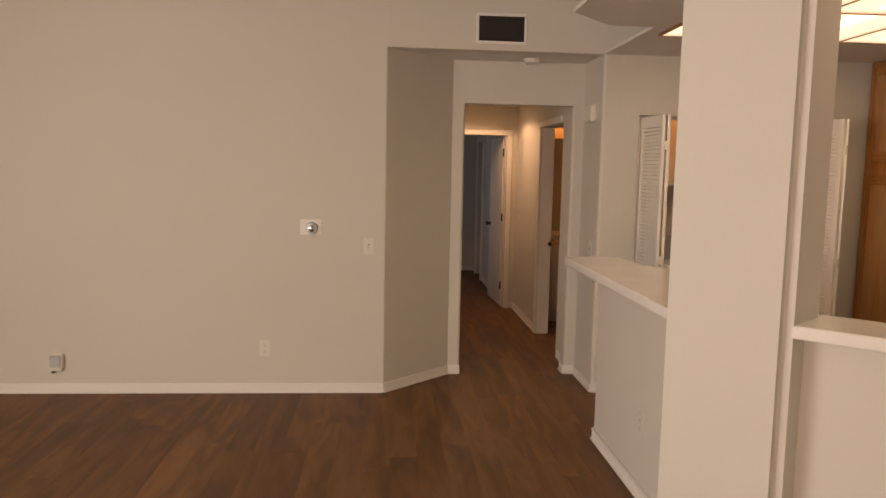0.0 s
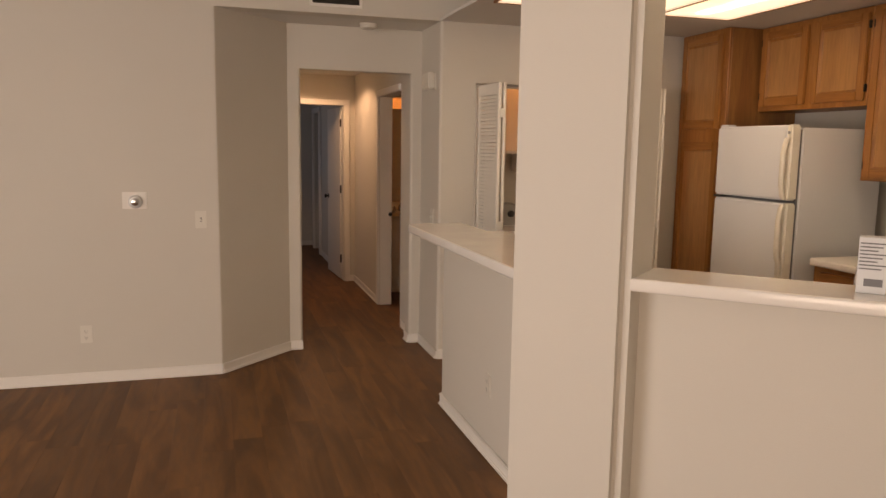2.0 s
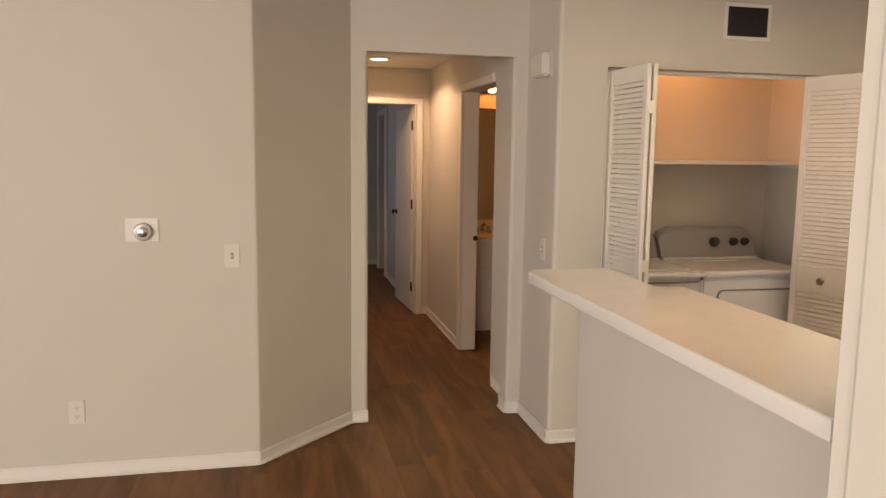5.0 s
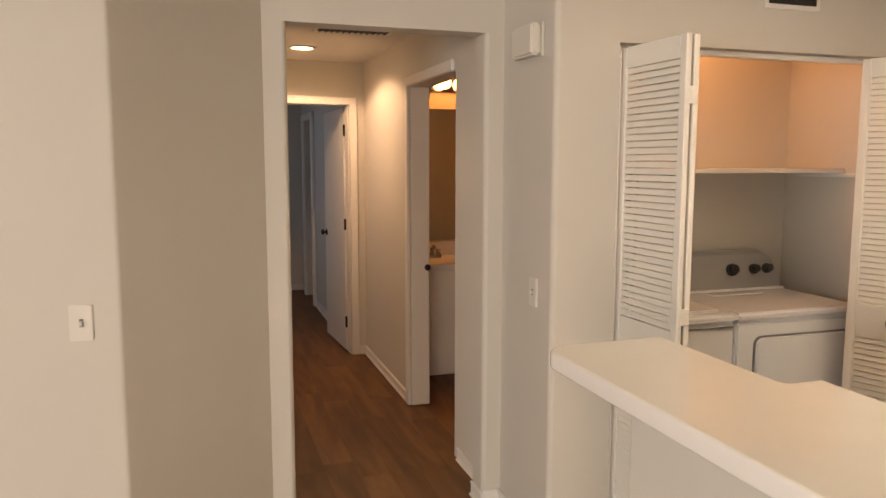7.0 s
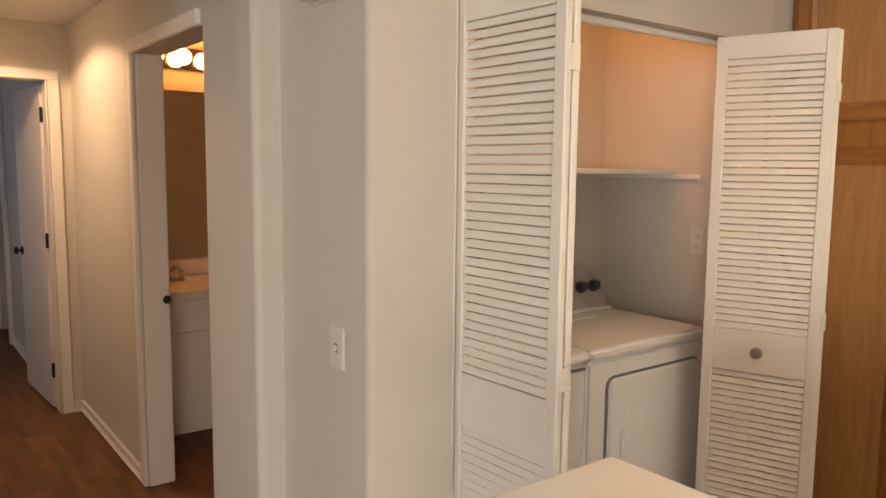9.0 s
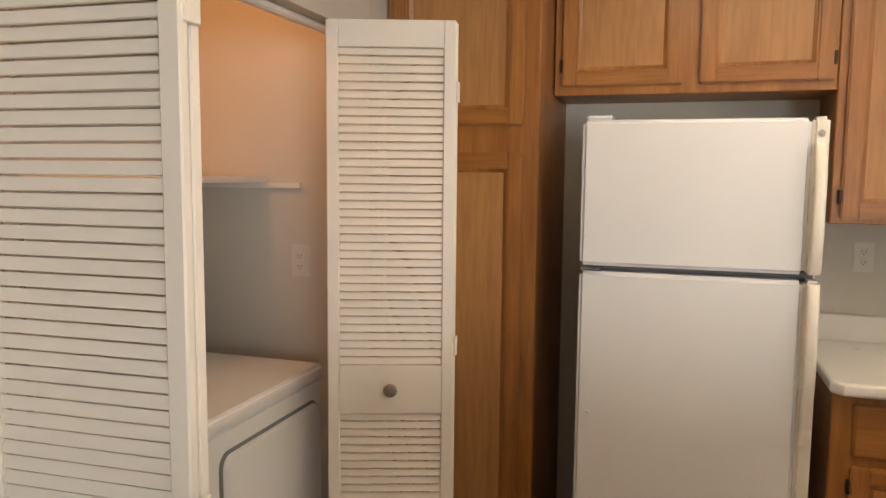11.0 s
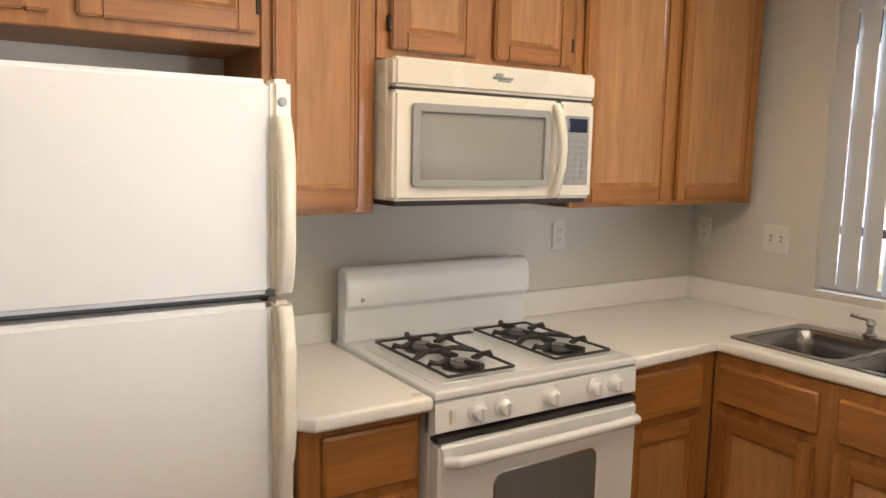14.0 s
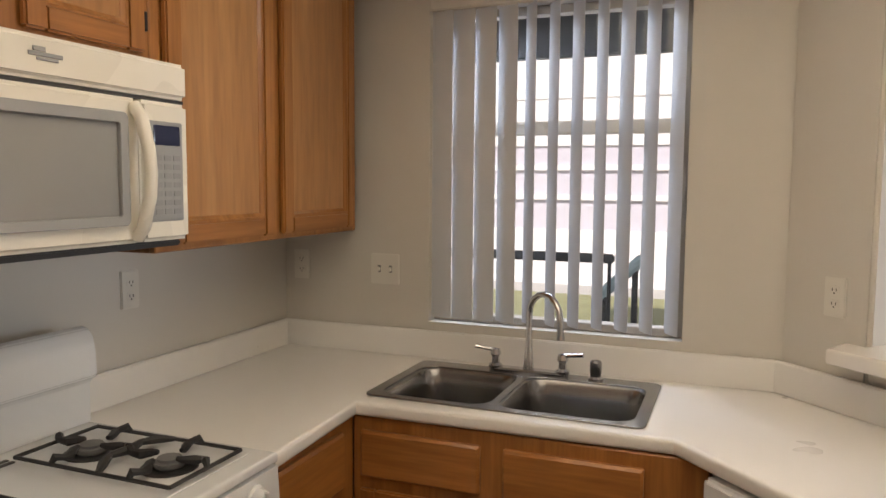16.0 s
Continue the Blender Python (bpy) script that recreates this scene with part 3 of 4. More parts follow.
# ---------------------------------------------------------------- appliances


def refrigerator(m):
    f = thing("refrigerator", m, "white textured top-freezer refrigerator between oak cabinets", "refrigerator")
    W, D, H = 0.69, 0.70, 1.685
    part("cabinet", box(0.004, W - 0.004, 0.085, D, 0.03, H, 0.008), FRIDGE, f)
    part("gasket", box(0.012, W - 0.012, 0.07, 0.084, 0.10, H - 0.01), GASKET, f, "grey door gasket")
    part("kick_grille", box(0.01, W - 0.01, 0.075, 0.095, 0.0, 0.085, 0.004), GASKET, f, "dark kick grille")
    for name, z0, z1 in (("freezer_door", 1.25, 1.70), ("fridge_door", 0.10, 1.232)):
        d = part(name, box(0, W - 0.045, 0.0, 0.069, z0, z1, 0.012, 3), FRIDGE, f)
        part("edge_trim", box(W - 0.0445, W, -0.002, 0.069, z0, z1 + 0.002, 0.010, 3), BISQUE, d, "cream plastic handle-side trim")
        if name == "freezer_door":
            zs = [z0 + 0.005, z0 + 0.03, z0 + 0.10, z1 - 0.17, z1 - 0.11, z1 - 0.075]
            ys = [-0.010, -0.022, -0.034, -0.034, -0.022, -0.008]
        else:
            zs = [z1 - 0.005, z1 - 0.03, z1 - 0.10, z1 - 0.28, z1 - 0.34, z1 - 0.36, z1 - 0.48]
            ys = [-0.010, -0.022, -0.034, -0.034, -0.024, -0.013, -0.010]
        rings = []
        for z, y in zip(zs, ys):
            rings.append(rrect(W - 0.040, W - 0.006, y - 0.012, y + 0.012, 0.010, z, 3))
        if zs[0] > zs[-1]:
            rings = rings[::-1]
        part("handle", loft(rings), BISQUE, d, "cream plastic full-length handle")
    b = lathe([(0.010, 0), (0.010, 0.003), (0.008, 0.004)], 14)
    part("badge", moved(b, Matrix.Translation((W - 0.022, -0.002, 1.655)) @ pose(0, 0, 0, 90)), GREYPANEL, f, "small round grey badge")
    part("hinge_cap", box(0.01, 0.09, 0.01, 0.08, 1.701, 1.714, 0.005), FRIDGE, f)
    part("middle_hinge", box(0.004, 0.07, -0.006, 0.05, 1.234, 1.247, 0.003), STEEL, f, "bright metal middle hinge")
    b = lathe([(0.006, 0), (0.006, 0.003), (0.004, 0.004)], 10)
    part("hole_plug", moved(b, Matrix.Translation((0.04, 0.0, 0.78)) @ pose(0, 0, 0, 90)), WHITE, f)
    return f


refrigerator(on_kitchen_wall(3.82, 5.03))


def grate(parent, cx, cy, w, d, z):
    """One cast iron grate over two burners, one behind the other."""
    t = 0.006
    b = None
    for q in ([(-w, -d), (w, -d)], [(w, -d), (w, d)], [(w, d), (-w, d)], [(-w, d), (-w, -d)]):
        b = joined(b, tube([(cx + p[0], cy + p[1], z) for p in q], t * 0.8, 6)) if b else tube([(cx + p[0], cy + p[1], z) for p in q], t * 0.8, 6)
    g = part("grate", b, BLACK, parent, "black cast iron grate")
    for oy in (-d / 2, d / 2):
        for k in range(4):
            a = math.pi / 2 * k
            ex = w if k % 2 == 0 else d / 2
            pts = []
            for r, h, swing in ((1.0, 0.0, 0.0), (0.93, 0.014, 0.004), (0.80, 0.010, 0.014), (0.62, 0.008, 0.010), (0.44, 0.010, -0.004), (0.30, 0.012, -0.008)):
                pts.append((cx + math.cos(a) * r * ex - math.sin(a) * swing, cy + oy + math.sin(a) * r * ex + math.cos(a) * swing, z + h))
            part("prong", tube(pts, [t * 1.0, t * 1.7, t * 1.3, t * 1.9, t * 1.5, t * 0.9], 6), BLACK, g)
    for sx in (-1, 1):
        pts = [(cx + sx * w, cy - d * 0.12, z), (cx + sx * w * 0.72, cy - d * 0.04, z + 0.008), (cx + sx * w * 0.4, cy + d * 0.05, z + 0.010), (cx, cy, z + 0.009)]
        part("cross_bar", tube(pts, [t * 1.0, t * 1.9, t * 1.4, t * 2.0], 6), BLACK, g)
    return g


def stove(m):
    s = thing("gas_stove", m, "white gas range with four burners and black grates", "stove")
    W = 0.757
    part("body", box(0.0, W, 0.03, 0.65, 0.02, 0.90, 0.004), WHITE, s)
    part("cooktop", slab_mesh("cooktop", [[(0, 0.0), (W, 0.0), (W, 0.635), (0, 0.635)]], 0.898, 0.925, 0.008), WHITE, s)
    part("cooktop_well", box(0.035, W - 0.035, 0.05, 0.485, 0.9252, 0.928, 0.0015, 1), WHITE, s)
    # sloped control panel
    prof = [(0.018, 0.80), (-0.004, 0.812), (0.0, 0.893), (0.05, 0.897), (0.05, 0.80)]
    b = loft([[(x, y, z) for y, z in prof] for x in (0.0, W)])
    part("control_panel", b, WHITE, s)
    for x in (0.135, 0.225, 0.40, 0.575, 0.66):
        k = moved(lathe([(0.030, 0), (0.030, 0.005), (0.023, 0.008), (0.021, 0.026), (0.018, 0.030), (0.001, 0.031)], 22), Matrix.Translation((x, -0.003, 0.853)) @ pose(0, 0, 0, 93))
        box(x - 0.0045, x + 0.0045, -0.043, -0.020, 0.834, 0.872, 0.003, 1, bm=k)
        part("control_knob", k, WHITE, s)
    part("light_switch", box(0.045, 0.062, -0.010, 0.0, 0.83, 0.872, 0.003), PLATE, s)
    # oven door, handle and drawer
    d = part("oven_door", box(0.004, W - 0.004, -0.022, 0.028, 0.27, 0.782, 0.010, 3), WHITE, s)
    part("window_rim", slab_window(0.185, 0.58, 0.425, 0.67, 0.034, -0.0245, 0.004), CHROME, d, "thin bright window rim")
    part("oven_window", slab_window(0.19, 0.575, 0.43, 0.665, 0.03, -0.027, 0.005), OVENGLASS, d, "dark glass oven window")
    pts = [(0.025, -0.024, 0.735), (0.045, -0.055, 0.742), (0.12, -0.066, 0.746), (W / 2, -0.070, 0.748), (W - 0.12, -0.066, 0.746), (W - 0.045, -0.055, 0.742), (W - 0.025, -0.024, 0.735)]
    part("oven_handle", tube(pts, [0.016, 0.017, 0.016, 0.016, 0.016, 0.017, 0.016], 12), WHITE, d, "white bar handle")
    part("gap_strip", box(0.004, W - 0.004, -0.010, 0.028, 0.784, 0.799), BLACK, s, "dark gap over the oven door")
    part("storage_drawer", box(0.004, W - 0.004, -0.015, 0.028, 0.06, 0.262, 0.008), WHITE, s)
    # back guard
    prof = [(0.572, 0.925), (0.572, 1.025), (0.566, 1.038), (0.548, 1.05), (0.545, 1.06), (0.548, 1.12), (0.556, 1.155), (0.572, 1.173), (0.595, 1.178), (0.62, 1.16), (0.62, 0.925)]
    b = loft([[(x, y, z) for y, z in prof] for x in (0.0, W)])
    bevelled(b, 0.004, 2)
    part("back_guard", b, WHITE, s)
    part("badge", box(0.05, 0.062, 0.5415, 0.549, 1.045 + 0.02, 1.078, 0.001, 1), GREYPANEL, s)
    for k in range(2):
        part("vent_slot", box(0.315, 0.475, 0.498 + 0.020 * k, 0.509 + 0.020 * k, 0.9245, 0.9275), SLOT, s, "dark oven vent slot")
    for x in (0.19, 0.578):
        for y in (0.1575, 0.3825):
            part("burner_bowl", moved(lathe([(0.062, 0), (0.062, 0.002), (0.050, 0.0025), (0.046, 0.001)], 28), Matrix.Translation((x, y, 0.9285))), BLACK, s, "dark burner bowl")
            part("burner", moved(lathe([(0.030, 0), (0.034, 0.006), (0.034, 0.014), (0.026, 0.016), (0.026, 0.022), (0.001, 0.024)], 22), Matrix.Translation((x, y, 0.930))), GASKET, s, "grey burner head with cap")
        grate(s, x, 0.27, 0.115, 0.215, 0.943)
    return s


def slab_window(x0, x1, z0, z1, r, y, t):
    b = loft([rrect(x0, x1, z0, z1, r, 0, 5), rrect(x0, x1, z0, z1, r, t * 0.6, 5), rrect(x0 + 0.003, x1 - 0.003, z0 + 0.003, z1 - 0.003, r, t, 5)])
    return moved(b, Matrix.Translation((0, y + t, 0)) @ pose(0, 0, 0, 90))


stove(on_kitchen_wall(3.925, 3.902))


def microwave(m):
    k = thing("microwave", m, "off-white over-the-range microwave under the oak cabinet", "microwave")
    W, Z0, Z1 = 0.757, 1.418, 1.82
    part("body", box(0.0, W, 0.045, 0.44, Z0, Z1 - 0.002, 0.006), BISQUE, k)
    part("vent_strip", box(0, W, 0.0, 0.0445, 1.738, Z1, 0.010, 3), BISQUE, k)
    part("seam", box(0.004, W - 0.004, 0.012, 0.044, 1.730, 1.737), SLOT, k, "dark seam under the vent strip")
    d = part("door", box(0, 0.605, 0.0, 0.0445, Z0, 1.729, 0.010, 3), BISQUE, k)
    rim = slab_mesh("window_border", [[p[:2] for p in rrect(0.055, 0.558, 1.458, 1.695, 0.014, 0)], [p[:2] for p in rrect(0.080, 0.536, 1.478, 1.672, 0.006, 0)][::-1]], 0, 0.014, 0.002)
    part("window_border", moved(rim, Matrix.Translation((0, 0.0005, 0)) @ pose(0, 0, 0, 90)), GREYPANEL, d, "grey window border")
    part("window", slab_window(0.078, 0.538, 1.476, 1.674, 0.006, -0.0035, 0.003), MWGLASS, d, "grey screened window")
    pts = [(0.585, 0.0, 1.712), (0.585, -0.020, 1.69), (0.585, -0.040, 1.62), (0.585, -0.044, 1.57), (0.585, -0.040, 1.52), (0.585, -0.020, 1.452), (0.585, 0.0, 1.43)]
    part("handle", tube(pts, [0.014, 0.015, 0.014, 0.014, 0.014, 0.015, 0.014], 12), BISQUE, d, "curved cream handle")
    c = part("control_frame", box(0.608, W, 0.0, 0.0445, Z0, 1.729, 0.010, 3), BISQUE, k)
    part("keypad", slab_window(0.628, 0.732, 1.462, 1.685, 0.005, -0.002, 0.003), GREYPANEL, c, "grey keypad")
    part("display", slab_window(0.640, 0.722, 1.632, 1.676, 0.003, -0.004, 0.003), SCREEN, c, "dark blue display")
    for r in range(7):
        for q in range(3):
            part("key", box(0.642 + 0.029 * q, 0.664 + 0.029 * q, -0.0035, -0.001, 1.478 + 0.020 * r, 1.490 + 0.020 * r), surface_key, c)
    b = box(0.335, 0.41, -0.003, 0.0, 1.779, 1.787, 0.001, 1)
    box(0.345, 0.372, -0.0032, 0.0, 1.788, 1.797, 0.001, 1, bm=b)
    box(0.352, 0.400, -0.0028, 0.0, 1.772, 1.778, 0.001, 1, bm=b)
    part("nameplate", b, GREYPANEL, k, "grey metal nameplate shape")
    part("underside", box(0.012, W - 0.012, 0.02, 0.42, Z0 - 0.016, Z0 - 0.001, 0.004), BLACK, k, "black underside with grease filters")
    return k


surface_key = surface("keypad print", (0.30, 0.30, 0.29), 0.4, vary=0.02, scale=10, grain=100, bump=0.0)
microwave(on_kitchen_wall(4.15, 3.915))


def laundry_machine(name, m, label, dryer):
    a = thing(name, m, label, name.split("_")[-1] if dryer else "washer", "laundry pair")
    W, D = 0.68, 0.66
    part("body", box(0, W, 0.012, D, 0.0, 0.855, 0.012), WHITE, a)
    part("top", box(-0.002, W + 0.002, 0, D, 0.857, 0.90, 0.014, 3), WHITE, a)
    rings = []
    for x in (0.01, 0.03, 0.10, W - 0.10, W - 0.03, W - 0.01):
        dz = 0.0 if 0.09 < x < W - 0.09 else (0.03 if 0.02 < x < W - 0.02 else 0.06)
        rings.append([(x, D - 0.16, 0.902), (x, D - 0.145, 0.93), (x, D - 0.105, 1.075 - dz), (x, D - 0.085, 1.092 - dz), (x, D - 0.02, 1.092 - dz), (x, D, 0.902)])
    c = part("console", loft(rings), GREYPANEL, a, "silver grey control console")
    part("console_edge", box(0.005, W - 0.005, D - 0.185, D - 0.155, 0.899, 0.912, 0.004), WHITE, c)
    for x, r in ((0.385, 0.032), (0.52, 0.026), (0.60, 0.026)) if dryer else ((0.12, 0.028), (0.38, 0.034), (0.56, 0.028)):
        b = lathe([(r, 0), (r, 0.012), (r * 0.8, 0.014), (r * 0.75, 0.034), (0.001, 0.036)], 20)
        kk = moved(b, Matrix.Translation((x, D - 0.128, 1.0)) @ pose(0, 0, 0, 75))
        part("dial", kk, BLACK, c, "dark dial with a pale rim")
    if dryer:
        d = part("door", slab_window(0.10, 0.63, 0.12, 0.785, 0.035, -0.012, 0.022), WHITE, a)
        # dark grey plate rim stands in for the shadow round the door
        part("door_shadow_line", slab_window(0.093, 0.637, 0.113, 0.792, 0.04, 0.004, 0.008), GASKET, a, "thin shadow line round the door")
        part("door_pull", box(0.155, 0.18, -0.026, -0.010, 0.48, 0.60, 0.006), WHITE, d)
        part("lint_lid", box(0.16, 0.46, 0.38, 0.44, 0.9, 0.9045, 0.002, 1), WHITE, a)
    else:
        part("lid", box(0.05, W - 0.05, 0.05, 0.46, 0.9, 0.912, 0.006), WHITE, a)
        part("front_seam", box(0.02, W - 0.02, -0.001, 0.011, 0.84, 0.846), GASKET, a)
    return a


laundry_machine("clothes_dryer", pose(2.998, 5.845, 0), "white clothes dryer with a grey console", True)
laundry_machine("washing_machine", pose(2.312, 5.845, 0), "white top-loading washer with a grey console", False)

# closet shelf with its cleats
sh = thing("closet_shelf", pose(0, 0, 0), "white painted shelf over the laundry machines", "shelf")
part("board", box(2.302, 3.858, 6.16, 6.558, 1.495, 1.515, 0.003), TRIM, sh)
part("cleat", box(3.838, 3.859, 6.02, 6.558, 1.474, 1.494, 0.003), TRIM, sh)
part("bracket", prism([(2.94, 6.40), (2.96, 6.40), (2.96, 6.558), (2.94, 6.558)], 1.34, 1.494, 0.003), TRIM, sh)

# louvered bifold doors


def bifold_panel(parent, name, m, width, height=1.962):
    t, st = 0.022, 0.036
    a = part(name, box(0, st, 0, t, 0.02, height, 0.003, 1), LOUVER, parent)
    a.matrix_local = m
    bm = box(width - st, width, 0, t, 0.02, height, 0.003, 1)
    part("stile", bm, LOUVER, a)
    mid = 0.87
    for z0, z1 in ((0.02, 0.12), (mid - 0.075, mid + 0.075), (height - 0.078, height)):
        part("rail", box(st, width - st, 0.001, t - 0.001, z0, z1, 0.002, 1), LOUVER, a)
    sl = bmesh.new()
    bmesh.ops.create_cube(sl, size=1, matrix=Matrix.Translation((width / 2, t / 2, 0)) @ pose(0, 0, 0, 72) @ Matrix.Diagonal((width - 2 * st + 0.006, 0.0208, 0.005, 1)))
    me = mesh_of("slat", sl, LOUVER, False)
    for lo, hi in ((0.12, mid - 0.075), (mid + 0.075, height - 0.078)):
        n = int((hi - lo) / 0.0246)
        step = (hi - lo) / n
        for k in range(n):
            s = new("slat", me)
            s.parent = a
            s.location = (0, 0, lo + step * (k + 0.5))
    return a


def between(p, q):
    return math.degrees(math.atan2(q[1] - p[1], q[0] - p[0]))


bl = thing("bifold_door", pose(0, 0, 0), "white louvered bifold door folded open at the closet", "bifold door", "laundry closet doors")
ang = between((2.352, 5.785), (2.368, 5.400))
bifold_panel(bl, "panel", pose(2.352, 5.785, 0.01, 0, 0, ang), 0.385)
bifold_panel(bl, "panel", pose(2.420, 5.795, 0.01, 0, 0, between((2.420, 5.795), (2.405, 5.410))), 0.385)
for z in (0.22, 0.98, 1.74):
    part("hinge", box(2.377, 2.415, 5.3975, 5.4025, z, z + 0.06, 0.002, 1), LOUVER, bl, "painted hinge")
br = thing("bifold_door", pose(0, 0, 0), "white louvered bifold door with a round knob", "bifold door", "laundry closet doors")
ang = between((3.458, 5.725), (3.583, 5.368))
q = bifold_panel(br, "panel", pose(3.458, 5.725, 0.01, 0, 0, ang), 0.378)
kb = lathe([(0.008, 0), (0.008, 0.012), (0.018, 0.020), (0.021, 0.028), (0.016, 0.036), (0.001, 0.038)], 16)
part("knob", moved(kb, Matrix.Translation((0.189, 0.0, 0.875)) @ pose(0, 0, 0, 90)), NICKEL, q, "round nickel knob")
bifold_panel(br, "panel", pose(3.628, 5.374, 0.01, 0, 0, between((3.628, 5.374), (3.838, 5.72))), 0.378)
for z in (0.22, 0.98, 1.74):
    part("hinge", box(3.600, 3.622, 5.367, 5.374, z, z + 0.06, 0.002, 1), LOUVER, br, "painted hinge")

# ---------------------------------------------------------------- sink and faucet
sk = thing("kitchen_sink", pose(0, 0, 0), "stainless steel double-bowl sink set in the counter", "sink")
mid = (SX0 + SX1) / 2 + 0.02
bowls = [(SX0 + 0.035, mid - 0.012, SY0 + 0.07, SY1 - 0.03), (mid + 0.012, SX1 - 0.035, SY0 + 0.07, SY1 - 0.03)]
outer = [(p[0], p[1]) for p in rrect(SX0, SX1, SY0, SY1, 0.03, 0)]
holes = [[(p[0], p[1]) for p in rrect(*q, 0.06, 0)][::-1] for q in bowls]
part("rim", slab_mesh("rim", [outer] + holes, 0.9145, 0.9205, 0.0025), STEEL, sk)
for q in bowls:
    rings = []
    for inset, z, r in ((-0.003, 0.9185, 0.062), (0.004, 0.908, 0.058), (0.012, 0.86, 0.06), (0.022, 0.76, 0.07), (0.045, 0.742, 0.07), (0.12, 0.738, 0.05)):
        rings.append(rrect(q[0] + inset, q[1] - inset, q[2] + inset, q[3] - inset, r, z, 5))
    bw = part("bowl", loft(rings, cap0=False), STEEL, sk)
    bw.modifiers.new("thickness", "SOLIDIFY").thickness = 0.0015
    cx, cy = (q[0] + q[1]) / 2, (q[2] + q[3]) / 2
    part("drain", moved(lathe([(0.044, 0), (0.044, 0.003), (0.034, 0.004), (0.030, 0.001)], 20), Matrix.Translation((cx, cy, 0.7385))), CHROME, sk, "round chrome drain")
fa = thing("faucet", pose(3.58, 2.19, 0.921), "chrome gooseneck kitchen faucet with two lever handles", "faucet")
part("deck_plate", loft([rrect(-0.135, 0.135, -0.024, 0.024, 0.022, 0, 5), rrect(-0.135, 0.135, -0.024, 0.024, 0.022, 0.008, 5), rrect(-0.128, 0.128, -0.018, 0.018, 0.017, 0.013, 5)]), CHROME, fa)
pts = [(0, 0, 0.01), (0, 0, 0.07), (0, 0, 0.16)]
for k in range(9):
    a = math.pi * (1 - k / 8)
    pts.append((-0.062 * (1 + math.cos(a)), 0.045 * (1 + math.cos(a)), 0.20 + 0.075 * math.sin(a)))
pts += [(-0.126, 0.092, 0.165), (-0.128, 0.093, 0.140)]
part("spout", tube(pts, [0.019, 0.013] + [0.0105] * (len(pts) - 3) + [0.014], 14), CHROME, fa)
for sx in (-1, 1):
    hb = moved(lathe([(0.024, 0), (0.024, 0.008), (0.014, 0.016), (0.013, 0.035), (0.019, 0.045), (0.015, 0.062), (0.001, 0.066)], 18), Matrix.Translation((sx * 0.115, 0, 0.01)))
    hd = part("handle", hb, CHROME, fa)
    part("lever", tube([(sx * 0.115, 0, 0.068), (sx * 0.15, 0.004, 0.072), (sx * 0.185, 0.008, 0.078)], [0.007, 0.006, 0.0075], 10), CHROME, hd)
sp = thing("side_sprayer", pose(3.355, 2.195, 0.921), "dark metal side sprayer beside the faucet", "sprayer")
part("holder", lathe([(0.024, 0), (0.024, 0.006), (0.018, 0.012)], 18), CHROME, sp)
part("head", lathe([(0.016, 0.011), (0.020, 0.03), (0.019, 0.058), (0.014, 0.064), (0.001, 0.066)], 18), STEEL, sp)

# dishwasher under the angled counter
dw = thing("dishwasher", pose(2.998, 2.718, 0, 0, 0, 135), "white dishwasher under the angled counter", "dishwasher")
part("body", box(0.02, 0.62, 0.02, 0.40, 0.1, 0.866, 0.004), WHITE, dw)
part("door", box(0.02, 0.62, -0.02, 0.019, 0.12, 0.72, 0.008), WHITE, dw)
part("control_strip", box(0.02, 0.62, -0.03, 0.019, 0.726, 0.862, 0.012, 3), WHITE, dw)
part("grip", box(0.06, 0.13, -0.032, -0.028, 0.80, 0.812, 0.001, 1), SLOT, dw, "dark grip recess")

# ---------------------------------------------------------------- window, blinds and what lies outside
wi = thing("window_1", pose(0, 0, 0), "pale-framed kitchen window behind vertical blinds", "window", kind="structure")
b = box(3.101, 3.130, 1.97, 2.03, 1.046, 2.159, 0.003, 1)
box(3.960, 3.989, 1.97, 2.03, 1.046, 2.159, 0.003, 1, bm=b)
box(3.130, 3.960, 1.97, 2.03, 1.046, 1.075, 0.003, 1, bm=b)
box(3.130, 3.960, 1.97, 2.03, 2.13, 2.159, 0.003, 1, bm=b)
part("window_frame", b, ALU, wi)
part("meeting_rail", box(3.131, 3.959, 1.975, 2.025, 1.722, 1.768, 0.004), PLATE, wi, "pale meeting rail")
for z0, z1 in ((1.076, 1.721), (1.769, 2.129)):
    pn = part("pane", box(3.131, 3.959, 1.996, 2.002, z0, z1), GLASS, wi)
    pn.visible_shadow = False
bd = thing("vertical_blind", pose(0, 0, 0), "pale vinyl vertical blind, part open, over the sink", "blind")
part("headrail", box(3.11, 3.985, 2.04, 2.085, 2.165, 2.20, 0.004), PLATE, bd)
n = 11
for k in range(n):
    x = 3.948 - k * 0.081
    turn = (-14, -10, -16, -26, -52, -54, -53, -56, -52, -55, -57)[k]
    ring = []
    for i in range(7):
        u = -0.044 + 0.088 * i / 6
        ring.append((u, 0.005 * (1 - (u / 0.044) ** 2)))
    pts = ring + [(u, v - 0.0012) for u, v in reversed(ring)]
    b = loft([[(u, v, z) for u, v in pts] for z in (1.062, 2.164)])
    s = part("vane", b, BLIND, bd)
    s.matrix_local = pose(x, 2.062, 0, 0, 0, turn)
structure("ground", box(-40, 40, -45, 1.9, -0.7, -0.30), PAVING, "pale concrete ground outdoors", "ground")
structure("lawn", box(1.0, 9.0, -7.6, -4.4, -0.297, -0.26), GRASSY, "strip of sunlit lawn outside the window", "lawn")
structure("walkway", box(2.76, 9.0, 0.35, 1.94, -0.299, -0.12), PAVING, "concrete walkway under the kitchen window", "pavement")
